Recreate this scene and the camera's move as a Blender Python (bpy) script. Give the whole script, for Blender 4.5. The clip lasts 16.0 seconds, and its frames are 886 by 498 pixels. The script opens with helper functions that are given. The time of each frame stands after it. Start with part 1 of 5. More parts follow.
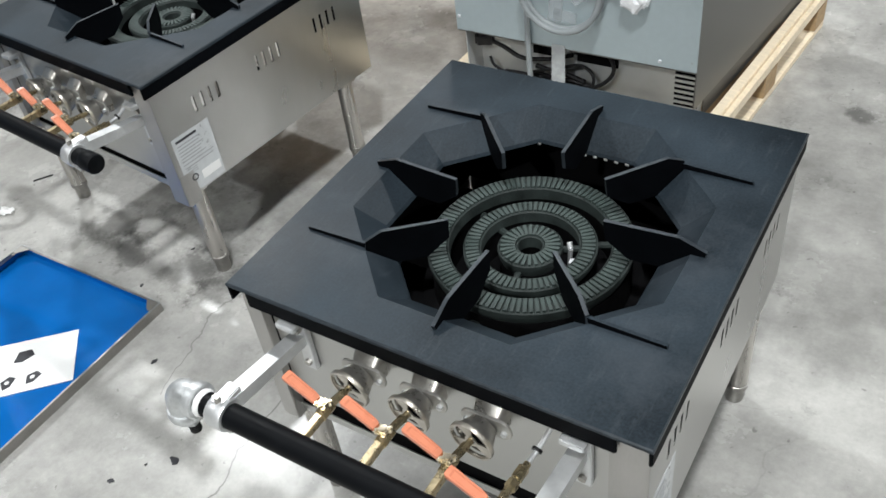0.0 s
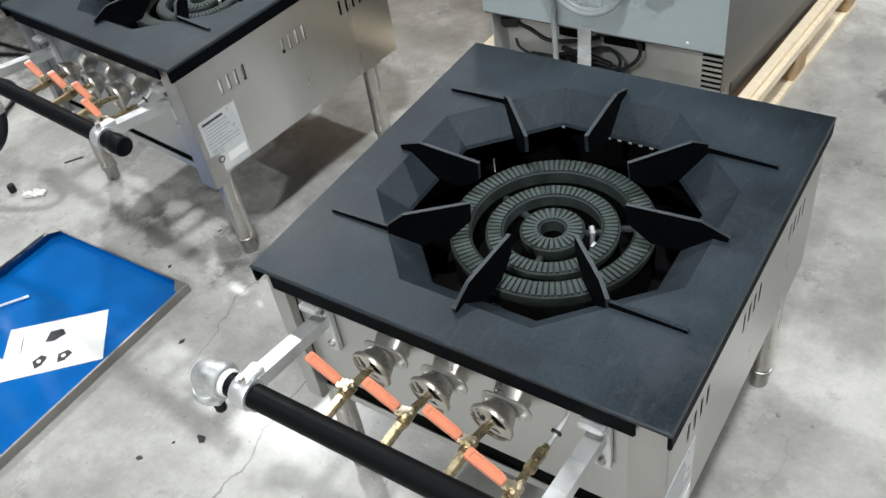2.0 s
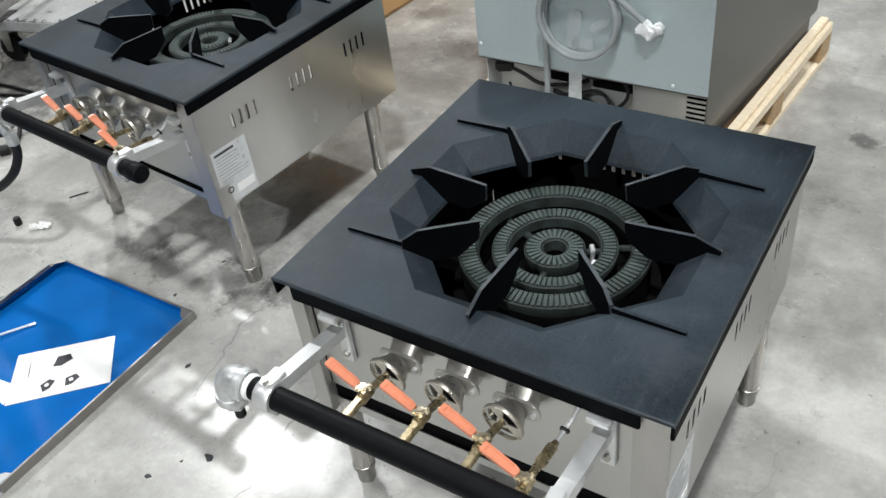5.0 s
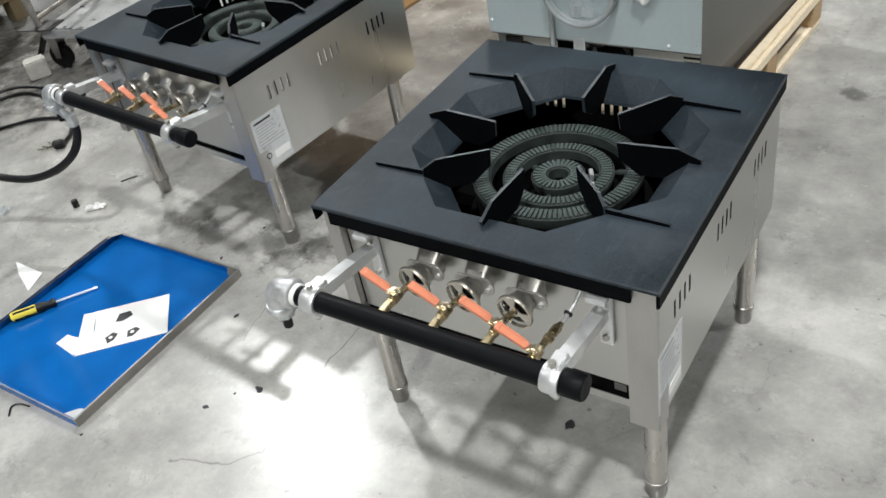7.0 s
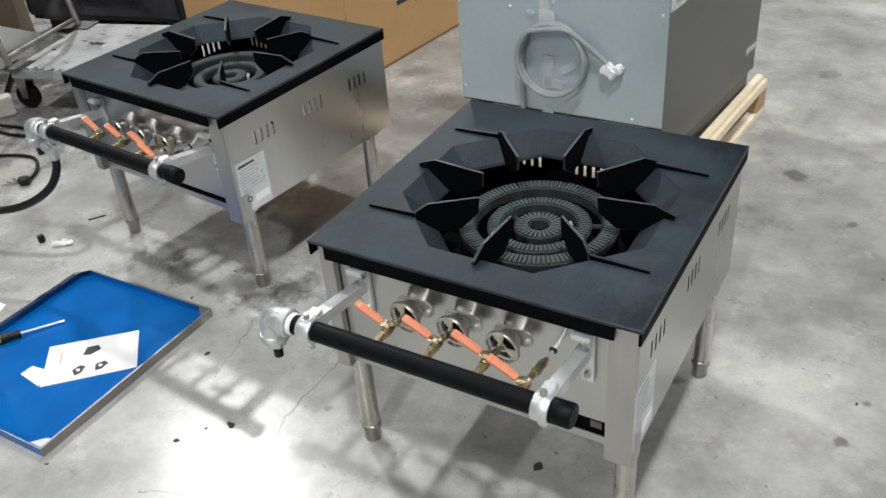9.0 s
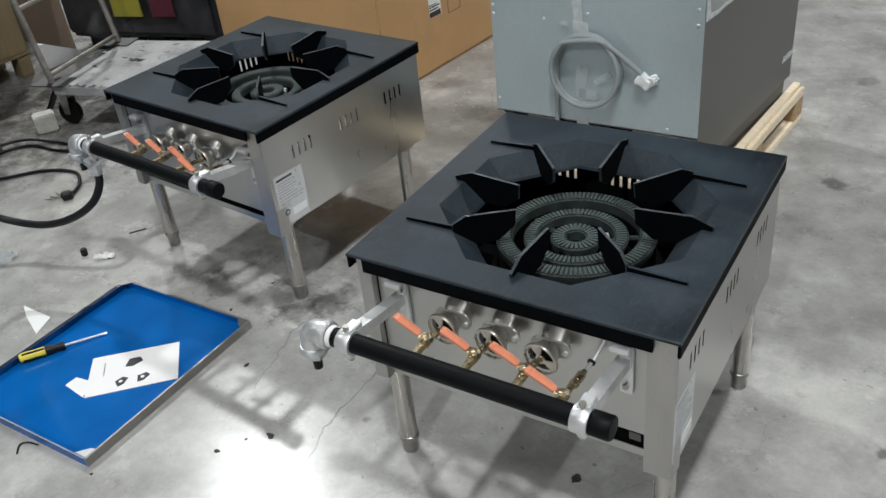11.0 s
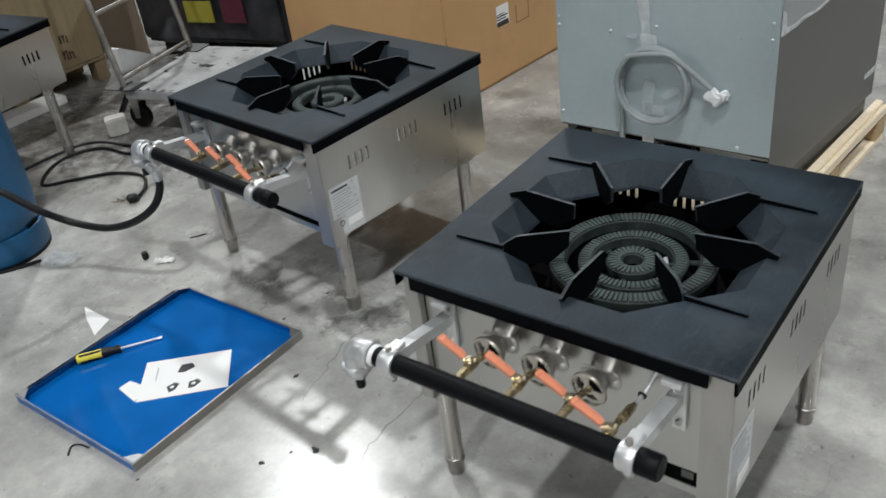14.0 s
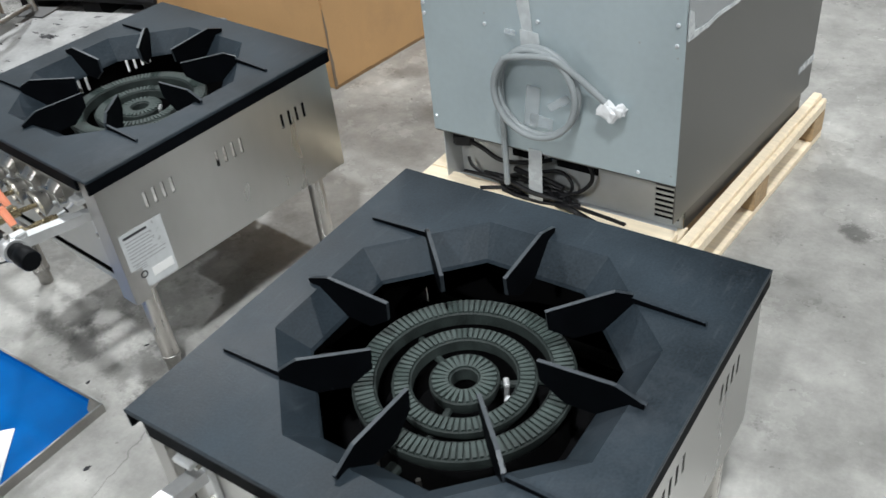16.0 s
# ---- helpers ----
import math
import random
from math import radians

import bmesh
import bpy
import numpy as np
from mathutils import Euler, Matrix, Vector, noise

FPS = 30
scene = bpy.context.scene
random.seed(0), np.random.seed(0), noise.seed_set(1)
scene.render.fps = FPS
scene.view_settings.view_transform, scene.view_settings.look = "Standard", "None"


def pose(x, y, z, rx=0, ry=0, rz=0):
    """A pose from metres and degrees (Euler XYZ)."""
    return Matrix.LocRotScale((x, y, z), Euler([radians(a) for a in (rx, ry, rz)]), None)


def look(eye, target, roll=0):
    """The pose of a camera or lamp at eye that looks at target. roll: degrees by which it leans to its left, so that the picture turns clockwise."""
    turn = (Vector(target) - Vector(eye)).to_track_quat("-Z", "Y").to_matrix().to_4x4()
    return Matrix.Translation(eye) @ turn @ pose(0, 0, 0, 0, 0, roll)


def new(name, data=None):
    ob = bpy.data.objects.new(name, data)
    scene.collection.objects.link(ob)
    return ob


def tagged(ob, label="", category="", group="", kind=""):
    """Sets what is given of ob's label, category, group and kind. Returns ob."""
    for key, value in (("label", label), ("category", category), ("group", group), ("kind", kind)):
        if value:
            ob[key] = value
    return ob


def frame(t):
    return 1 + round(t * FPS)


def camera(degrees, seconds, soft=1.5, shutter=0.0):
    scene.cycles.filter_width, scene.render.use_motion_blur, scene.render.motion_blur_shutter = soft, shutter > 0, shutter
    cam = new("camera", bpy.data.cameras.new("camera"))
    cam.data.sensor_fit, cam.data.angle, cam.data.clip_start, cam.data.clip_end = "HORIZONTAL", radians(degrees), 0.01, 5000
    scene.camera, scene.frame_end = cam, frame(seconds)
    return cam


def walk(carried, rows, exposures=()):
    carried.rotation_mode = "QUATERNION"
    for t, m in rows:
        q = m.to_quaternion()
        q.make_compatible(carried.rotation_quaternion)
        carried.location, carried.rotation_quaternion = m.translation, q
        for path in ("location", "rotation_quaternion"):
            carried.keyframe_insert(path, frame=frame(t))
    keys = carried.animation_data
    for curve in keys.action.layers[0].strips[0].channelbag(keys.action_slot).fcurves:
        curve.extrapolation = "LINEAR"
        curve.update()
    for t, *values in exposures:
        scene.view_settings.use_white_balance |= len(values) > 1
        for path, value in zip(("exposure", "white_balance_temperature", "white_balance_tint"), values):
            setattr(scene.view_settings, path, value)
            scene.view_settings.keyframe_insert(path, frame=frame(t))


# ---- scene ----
cam = camera(53.4, 16.0, shutter=0.5)
PATH = [
    (0, (0.849, -0.58, 1.424), (-0.05, 0.618, 0.098), -8.6),
    (0.5, (0.835, -0.587, 1.426), (-0.068, 0.576, 0.072), -8.4),
    (1, (0.834, -0.597, 1.428), (-0.097, 0.537, 0.069), -8.2),
    (1.5, (0.848, -0.605, 1.429), (-0.088, 0.533, 0.077), -8.2),
    (2, (0.859, -0.578, 1.428), (-0.082, 0.562, 0.08), -10.1),
    (2.5, (0.866, -0.577, 1.433), (-0.083, 0.568, 0.097), -11.3),
    (3, (0.867, -0.597, 1.439), (-0.091, 0.577, 0.133), -10.6),
    (5.3, (0.875, -0.711, 1.442), (-0.057, 0.551, 0.2), -7.6),
    (5.5, (0.902, -0.723, 1.439), (-0.028, 0.55, 0.209), -7.6),
    (6, (1.02, -0.786, 1.428), (0.029, 0.444, 0.2), -9.7),
    (6.5, (1.073, -0.819, 1.419), (0.047, 0.352, 0.164), -12.3),
    (7, (1.025, -0.91, 1.437), (0.028, 0.324, 0.219), -11.5),
    (7.5, (0.994, -1.019, 1.439), (0.096, 0.334, 0.271), -7.8),
    (8, (0.989, -1.066, 1.444), (0.133, 0.343, 0.312), -5.7),
    (8.5, (0.987, -1.067, 1.448), (0.116, 0.355, 0.342), -4.6),
    (9, (0.988, -1.059, 1.453), (0.089, 0.346, 0.351), -5.0),
    (11.3, (0.982, -1.07, 1.465), (0.005, 0.306, 0.392), -6.6),
    (11.5, (0.977, -1.067, 1.464), (-0.011, 0.31, 0.402), -6.4),
    (12, (0.966, -1.066, 1.463), (-0.051, 0.294, 0.407), -6.9),
    (12.5, (0.956, -1.078, 1.462), (-0.091, 0.255, 0.401), -7.1),
    (13, (0.953, -1.1, 1.459), (-0.115, 0.22, 0.402), -6.2),
    (13.5, (0.962, -1.087, 1.458), (-0.118, 0.227, 0.406), -6.0),
    (14, (0.984, -1.003, 1.455), (-0.115, 0.297, 0.405), -7.6),
    (14.5, (1.036, -0.862, 1.451), (-0.081, 0.439, 0.421), -8.9),
    (15, (1.053, -0.743, 1.441), (-0.052, 0.537, 0.373), -10.2),
    (15.5, (0.959, -0.557, 1.417), (-0.096, 0.717, 0.293), -9.0),
    (15.7, (0.911, -0.472, 1.405), (-0.101, 0.809, 0.249), -7.6),
    (16, (0.895, -0.395, 1.402), (-0.095, 0.872, 0.212), -6.9),
]
walk(cam, [(t, look(eye, target, roll)) for t, eye, target, roll in PATH], [(0, 0.2, 6550, 10), (3, 0.23, 6550, 10), (5.5, 0.13, 6600, 10), (6, 0.06, 6600, 10), (7, 0.1, 6700, 10), (9, 0.06, 6650, 10), (11.3, -0.25, 6550, 10), (14.5, -0.24, 6550, 10), (15.5, 0.08, 6480, 10), (16, 0.22, 6480, 10)])

# ---- light ----
world = bpy.data.worlds.new("hall_air")
world.use_nodes = True
world.node_tree.nodes["Background"].inputs[0].default_value = (0.75, 0.8, 0.85, 1)
world.node_tree.nodes["Background"].inputs[1].default_value = 0.02
scene.world = world
scene.view_settings.exposure = 0.0

HIGH = 7.0


def bay_and_fill_lamp(x, y, watts, size):
    data = bpy.data.lights.new("bay_and_fill_light", "AREA")
    data.shape, data.size, data.energy, data.color = "DISK", size, watts, (0.95, 0.985, 1.0)
    ob = new("bay_and_fill_light", data)
    ob.matrix_world = pose(x, y, HIGH - 0.05)
    return ob


# first three follow from glare and cast shadows; the last four are added fill
LAMPS = [(-5.6, 3.9, 460, 0.36), (1.45, -1.55, 330, 0.4), (8.2, -1.9, 165, 0.22), (-5.6, 9.8, 290, 0.3), (8.2, 6.5, 680, 0.3), (1.2, -7.4, 460, 0.3), (-5.6, -2.6, 150, 0.3)]
for lx, ly, lw, wide in LAMPS:
    bay_and_fill_lamp(lx, ly, lw, wide)


# ---- materials ----
def material(name, color, rough=0.5, metal=0.0, vary=0.12, scale=8.0, bump=0.0, fine=120.0, stretch=(1, 1, 1), spec=0.5, coat=0.0, rvary=0.1):
    m = bpy.data.materials.new(name)
    m.use_nodes = True
    nt = m.node_tree
    b = nt.nodes["Principled BSDF"]
    b.inputs["Metallic"].default_value = metal
    b.inputs["Specular IOR Level"].default_value = spec
    b.inputs["Coat Weight"].default_value = coat
    tc = nt.nodes.new("ShaderNodeTexCoord")
    mp = nt.nodes.new("ShaderNodeMapping")
    mp.inputs["Scale"].default_value = stretch
    nt.links.new(tc.outputs["Object"], mp.inputs["Vector"])
    n1 = nt.nodes.new("ShaderNodeTexNoise")
    n1.inputs["Scale"].default_value = scale
    n1.inputs["Detail"].default_value = 6
    n2 = nt.nodes.new("ShaderNodeTexNoise")
    n2.inputs["Scale"].default_value = fine
    n2.inputs["Detail"].default_value = 3
    nt.links.new(mp.outputs[0], n1.inputs["Vector"])
    nt.links.new(mp.outputs[0], n2.inputs["Vector"])
    mix = nt.nodes.new("ShaderNodeMath")
    mix.operation = "MULTIPLY_ADD"
    nt.links.new(n2.outputs[0], mix.inputs[0])
    mix.inputs[1].default_value = 0.35
    nt.links.new(n1.outputs[0], mix.inputs[2])
    ramp = nt.nodes.new("ShaderNodeMapRange")
    ramp.inputs["From Min"].default_value, ramp.inputs["From Max"].default_value = 0.4, 0.95
    ramp.inputs["To Min"].default_value, ramp.inputs["To Max"].default_value = 1 - vary, 1 + vary
    nt.links.new(mix.outputs[0], ramp.inputs[0])
    mul = nt.nodes.new("ShaderNodeVectorMath")
    mul.operation = "SCALE"
    mul.inputs[0].default_value = color
    nt.links.new(ramp.outputs[0], mul.inputs["Scale"])
    nt.links.new(mul.outputs[0], b.inputs["Base Color"])
    rr = nt.nodes.new("ShaderNodeMapRange")
    rr.inputs["From Min"].default_value, rr.inputs["From Max"].default_value = 0.4, 0.95
    rr.inputs["To Min"].default_value, rr.inputs["To Max"].default_value = max(0.03, rough - rvary), min(1, rough + rvary)
    nt.links.new(mix.outputs[0], rr.inputs[0])
    nt.links.new(rr.outputs[0], b.inputs["Roughness"])
    if bump:
        bp = nt.nodes.new("ShaderNodeBump")
        bp.inputs["Strength"].default_value, bp.inputs["Distance"].default_value = bump, 0.002
        nt.links.new(mix.outputs[0], bp.inputs["Height"])
        nt.links.new(bp.outputs[0], b.inputs["Normal"])
    return m


IRON = material("painted_black_iron", (0.0215, 0.0305, 0.039), 0.47, 0, 0.75, 4, 0.3, 260, rvary=0.16, spec=0.17)


def scuffed(m, pale, scale, low, high, amount, stretch=(1, 1, 1)):
    """Pale rubbed patches with ragged edges over a material's colour."""
    nt = m.node_tree
    b = nt.nodes["Principled BSDF"]
    source = b.inputs["Base Color"].links[0].from_socket
    tc = nt.nodes.new("ShaderNodeTexCoord")
    n = nt.nodes.new("ShaderNodeTexNoise")
    n.inputs["Scale"].default_value, n.inputs["Detail"].default_value, n.inputs["Roughness"].default_value = scale, 9, 0.72
    mp = nt.nodes.new("ShaderNodeMapping")
    mp.inputs["Scale"].default_value = stretch
    nt.links.new(tc.outputs["Object"], mp.inputs["Vector"])
    nt.links.new(mp.outputs[0], n.inputs["Vector"])
    r = nt.nodes.new("ShaderNodeMapRange")
    for k, v in zip(("From Min", "From Max", "To Min", "To Max"), (low, high, 0.0, amount)):
        r.inputs[k].default_value = v
    nt.links.new(n.outputs[0], r.inputs[0])
    mix = nt.nodes.new("ShaderNodeMixRGB")
    mix.inputs[2].default_value = (*pale, 1)
    nt.links.new(r.outputs[0], mix.inputs[0])
    nt.links.new(source, mix.inputs[1])
    nt.links.new(mix.outputs[0], b.inputs["Base Color"])


scuffed(IRON, (0.045, 0.054, 0.064), 6.0, 0.52, 0.72, 0.75)
scuffed(IRON, (0.055, 0.066, 0.076), 9.0, 0.56, 0.74, 0.6, (7, 1, 1))
scuffed(IRON, (0.11, 0.12, 0.125), 70.0, 0.69, 0.74, 0.5)
# lips: near-black copy of the plate iron, their shade painted in
LIP_IRON = material("shaded_lip_iron", (0.002, 0.0026, 0.0036), 0.55, 0, 0.4, 12, 0.15, 260, spec=0.03)
WORN_EDGE = material("worn_iron_edge", (0.03, 0.038, 0.046), 0.38, 0.2, 0.3, 60, 0.1, 260)
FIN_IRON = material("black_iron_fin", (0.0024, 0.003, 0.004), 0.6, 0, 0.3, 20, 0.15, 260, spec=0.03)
# ring body is darker than its ribs, so groove shade is painted in
RING_IRON = material("grey_green_cast_iron", (0.018, 0.0265, 0.0245), 0.72, 0, 0.5, 40, 0.8, 300)
RIB_IRON = material("lit_cast_iron_rib", (0.036, 0.052, 0.048), 0.66, 0, 0.5, 40, 0.6, 300)
STEEL = material("brushed_steel", (0.485, 0.485, 0.472), 0.31, 1.0, 0.07, 1.6, 0.0, 14, (2.5, 2.5, 0.8), rvary=0.05)
POST_STEEL = material("satin_steel", (0.45, 0.44, 0.425), 0.42, 0.9, 0.1, 6, 0.03, 90, (4, 4, 1), rvary=0.05)
STEEL_IN = material("dark_and_shaded_steel", (0.16, 0.16, 0.16), 0.5, 1.0, 0.2, 8)
LEG_STEEL = material("leg_steel", (0.52, 0.5, 0.47), 0.31, 0.95, 0.08, 12, 0.02, 120, (8, 8, 1))
FOOT = material("foot_metal", (0.36, 0.35, 0.33), 0.4, 1.0, 0.2, 30)
PIPE = material("black_pipe_paint", (0.0022, 0.0028, 0.0038), 0.5, 0, 0.3, 20, 0.08, 200, spec=0.11)
ROUGH_ZINC = material("cast_zinc_fitting", (0.56, 0.575, 0.58), 0.46, 0.75, 0.28, 45, 0.45, 140)
ZINC = material("galvanised_zinc", (0.66, 0.67, 0.675), 0.42, 0.75, 0.12, 30, 0.12, 160)
CAST = material("cast_steel_fitting", (0.40, 0.385, 0.355), 0.32, 0.9, 0.25, 40, 0.1, 200)
FLANGE = material("dull_cast_flange", (0.46, 0.45, 0.42), 0.4, 0.85, 0.2, 40, 0.1, 200)
SHUTTER = material("dull_bronze_steel", (0.46, 0.43, 0.38), 0.33, 0.9, 0.25, 40, 0.1, 200)
BRASS = material("brass", (0.44, 0.365, 0.23), 0.28, 0.95, 0.25, 50, 0.1, 200)
BRASS_BRIGHT = material("bright_brass", (0.84, 0.74, 0.56), 0.22, 1.0, 0.15, 50)
ORANGE = material("orange_vinyl", (0.64, 0.23, 0.135), 0.22, 0, 0.1, 40)
BLACK = material("black_rubber", (0.004, 0.004, 0.005), 0.5, 0, 0.3, 30, 0.1, 150, spec=0.35)
# flat black for openings and stove insides, where shade is painted in
VOID = material("shade_black", (0.003, 0.003, 0.0035), 0.9, 0, 0.2, 20, spec=0.1)
WHITE = material("white_paper", (0.8, 0.8, 0.79), 0.6, 0, 0.03, 6)
WHITE_TAG = material("white_plastic", (0.78, 0.79, 0.8), 0.35, 0, 0.05, 60, 0.3, 90)
INK = material("dark_ink", (0.03, 0.03, 0.035), 0.6, 0, 0.4, 90)
GREY_INK = material("grey_ink", (0.36, 0.37, 0.38), 0.6, 0, 0.1, 60)
PLATE = material("silver_label", (0.58, 0.60, 0.61), 0.34, 0.25, 0.08, 30)
BLUE = material("blue_film", (0.002, 0.105, 0.375), 0.10, 0.0, 0.2, 5, 0.03, 12, rvary=0.05, spec=0.4)
TRAY_EDGE = material("bare_tray_edge", (0.40, 0.41, 0.41), 0.45, 0.6, 0.25, 25, 0.05, 120)
# darker copy of the blue film, holding the rim's shade in its colour
DARK_FILM = material("shadow_blue_film", (0.003, 0.012, 0.04), 0.3, 0, 0.4, 30, 0.3, 80)
TRAY_RIM = material("tray_steel", (0.34, 0.33, 0.31), 0.5, 0.9, 0.2, 12, 0.05, 120)
YELLOW = material("yellow_plastic", (0.72, 0.6, 0.06), 0.4, 0, 0.08, 40)
BLADE = material("chrome_blade", (0.8, 0.82, 0.85), 0.36, 0.65, 0.05, 50)
GREY_PAINT = material("blue_grey_galvanised_sheet", (0.45, 0.525, 0.55), 0.36, 0.35, 0.09, 3, 0.02, 60, rvary=0.05)
SIDE_STEEL = material("oven_side_steel", (0.19, 0.19, 0.185), 0.36, 1.0, 0.12, 2, 0.02, 60, (1, 2, 0.6), rvary=0.06)
BASE_GREY = material("galvanised_base_sheet", (0.46, 0.48, 0.49), 0.42, 0.3, 0.08, 8, 0.02, 60)
CORD = material("grey_cord", (0.28, 0.305, 0.315), 0.45, 0, 0.08, 30)
FILM = material("clear_tape", (0.62, 0.66, 0.68), 0.08, 0.0, 0.12, 40, 0.5, 60)
TAPE = material("milky_tape", (0.70, 0.73, 0.74), 0.25, 0.0, 0.15, 30, 0.4, 60)
TAPE.node_tree.nodes["Principled BSDF"].inputs["Alpha"].default_value = 0.5
FILM.node_tree.nodes["Principled BSDF"].inputs["Alpha"].default_value = 0.3
PINE = material("pale_pine", (0.83, 0.71, 0.53), 0.65, 0, 0.15, 6, 0.15, 60, (1, 12, 12))
# browner copy of the pine, with the low parts' shade painted in
PINE_SHADE = material("shaded_pine", (0.42, 0.29, 0.16), 0.75, 0, 0.25, 6, 0.2, 60, (1, 12, 12))
CARD = material("brown_cardboard", (0.52, 0.31, 0.14), 0.75, 0, 0.07, 4, 0.06, 90)
scuffed(CARD, (0.42, 0.255, 0.125), 2.5, 0.5, 0.7, 0.6)
CARD_EDGE = material("cardboard_edge", (0.22, 0.13, 0.06), 0.8, 0, 0.15, 20)
CARD_OLD = material("old_cardboard", (0.20, 0.155, 0.115), 0.8, 0, 0.15, 4, 0.1, 60)
CRATE_WOOD = material("crate_plywood", (0.235, 0.18, 0.105), 0.7, 0, 0.15, 5, 0.1, 60, (1, 8, 1))
STENCIL = material("brown_stencil_ink", (0.05, 0.03, 0.018), 0.7, 0, 0.3, 30)
CYL_BLUE = material("cylinder_blue_paint", (0.008, 0.092, 0.215), 0.42, 0, 0.2, 7, 0.1, 80)
DOLLY_TOP = material("worn_white_paint", (0.36, 0.365, 0.365), 0.5, 0, 0.32, 7, 0.1, 60)
scuffed(DOLLY_TOP, (0.12, 0.12, 0.115), 9.0, 0.5, 0.68, 0.8)
DOLLY_FRAME = material("dull_tube_steel", (0.38, 0.37, 0.35), 0.45, 0.8, 0.25, 20, 0.1, 80)
BRICK = material("pale_concrete_brick", (0.56, 0.545, 0.50), 0.85, 0, 0.18, 25, 0.4, 120)
WRAP = material("black_stretch_wrap", (0.034, 0.034, 0.038), 0.2, 0, 0.6, 5, 1.0, 11)
YELLOW_PAPER = material("yellow_label_paper", (0.30, 0.27, 0.035), 0.55, 0, 0.08, 20)
RED_PAPER = material("dull_red_label", (0.09, 0.015, 0.03), 0.5, 0, 0.3, 30)
WALL_M = material("hall_wall_paint", (0.33, 0.33, 0.325), 0.8, 0, 0.1, 0.7, 0.05, 20)
CEIL_M = material("hall_ceiling_sheet", (0.32, 0.32, 0.325), 0.7, 0, 0.1, 0.7)
LAMP_BODY = material("lamp_housing", (0.3, 0.3, 0.3), 0.5, 0.6, 0.1, 10)


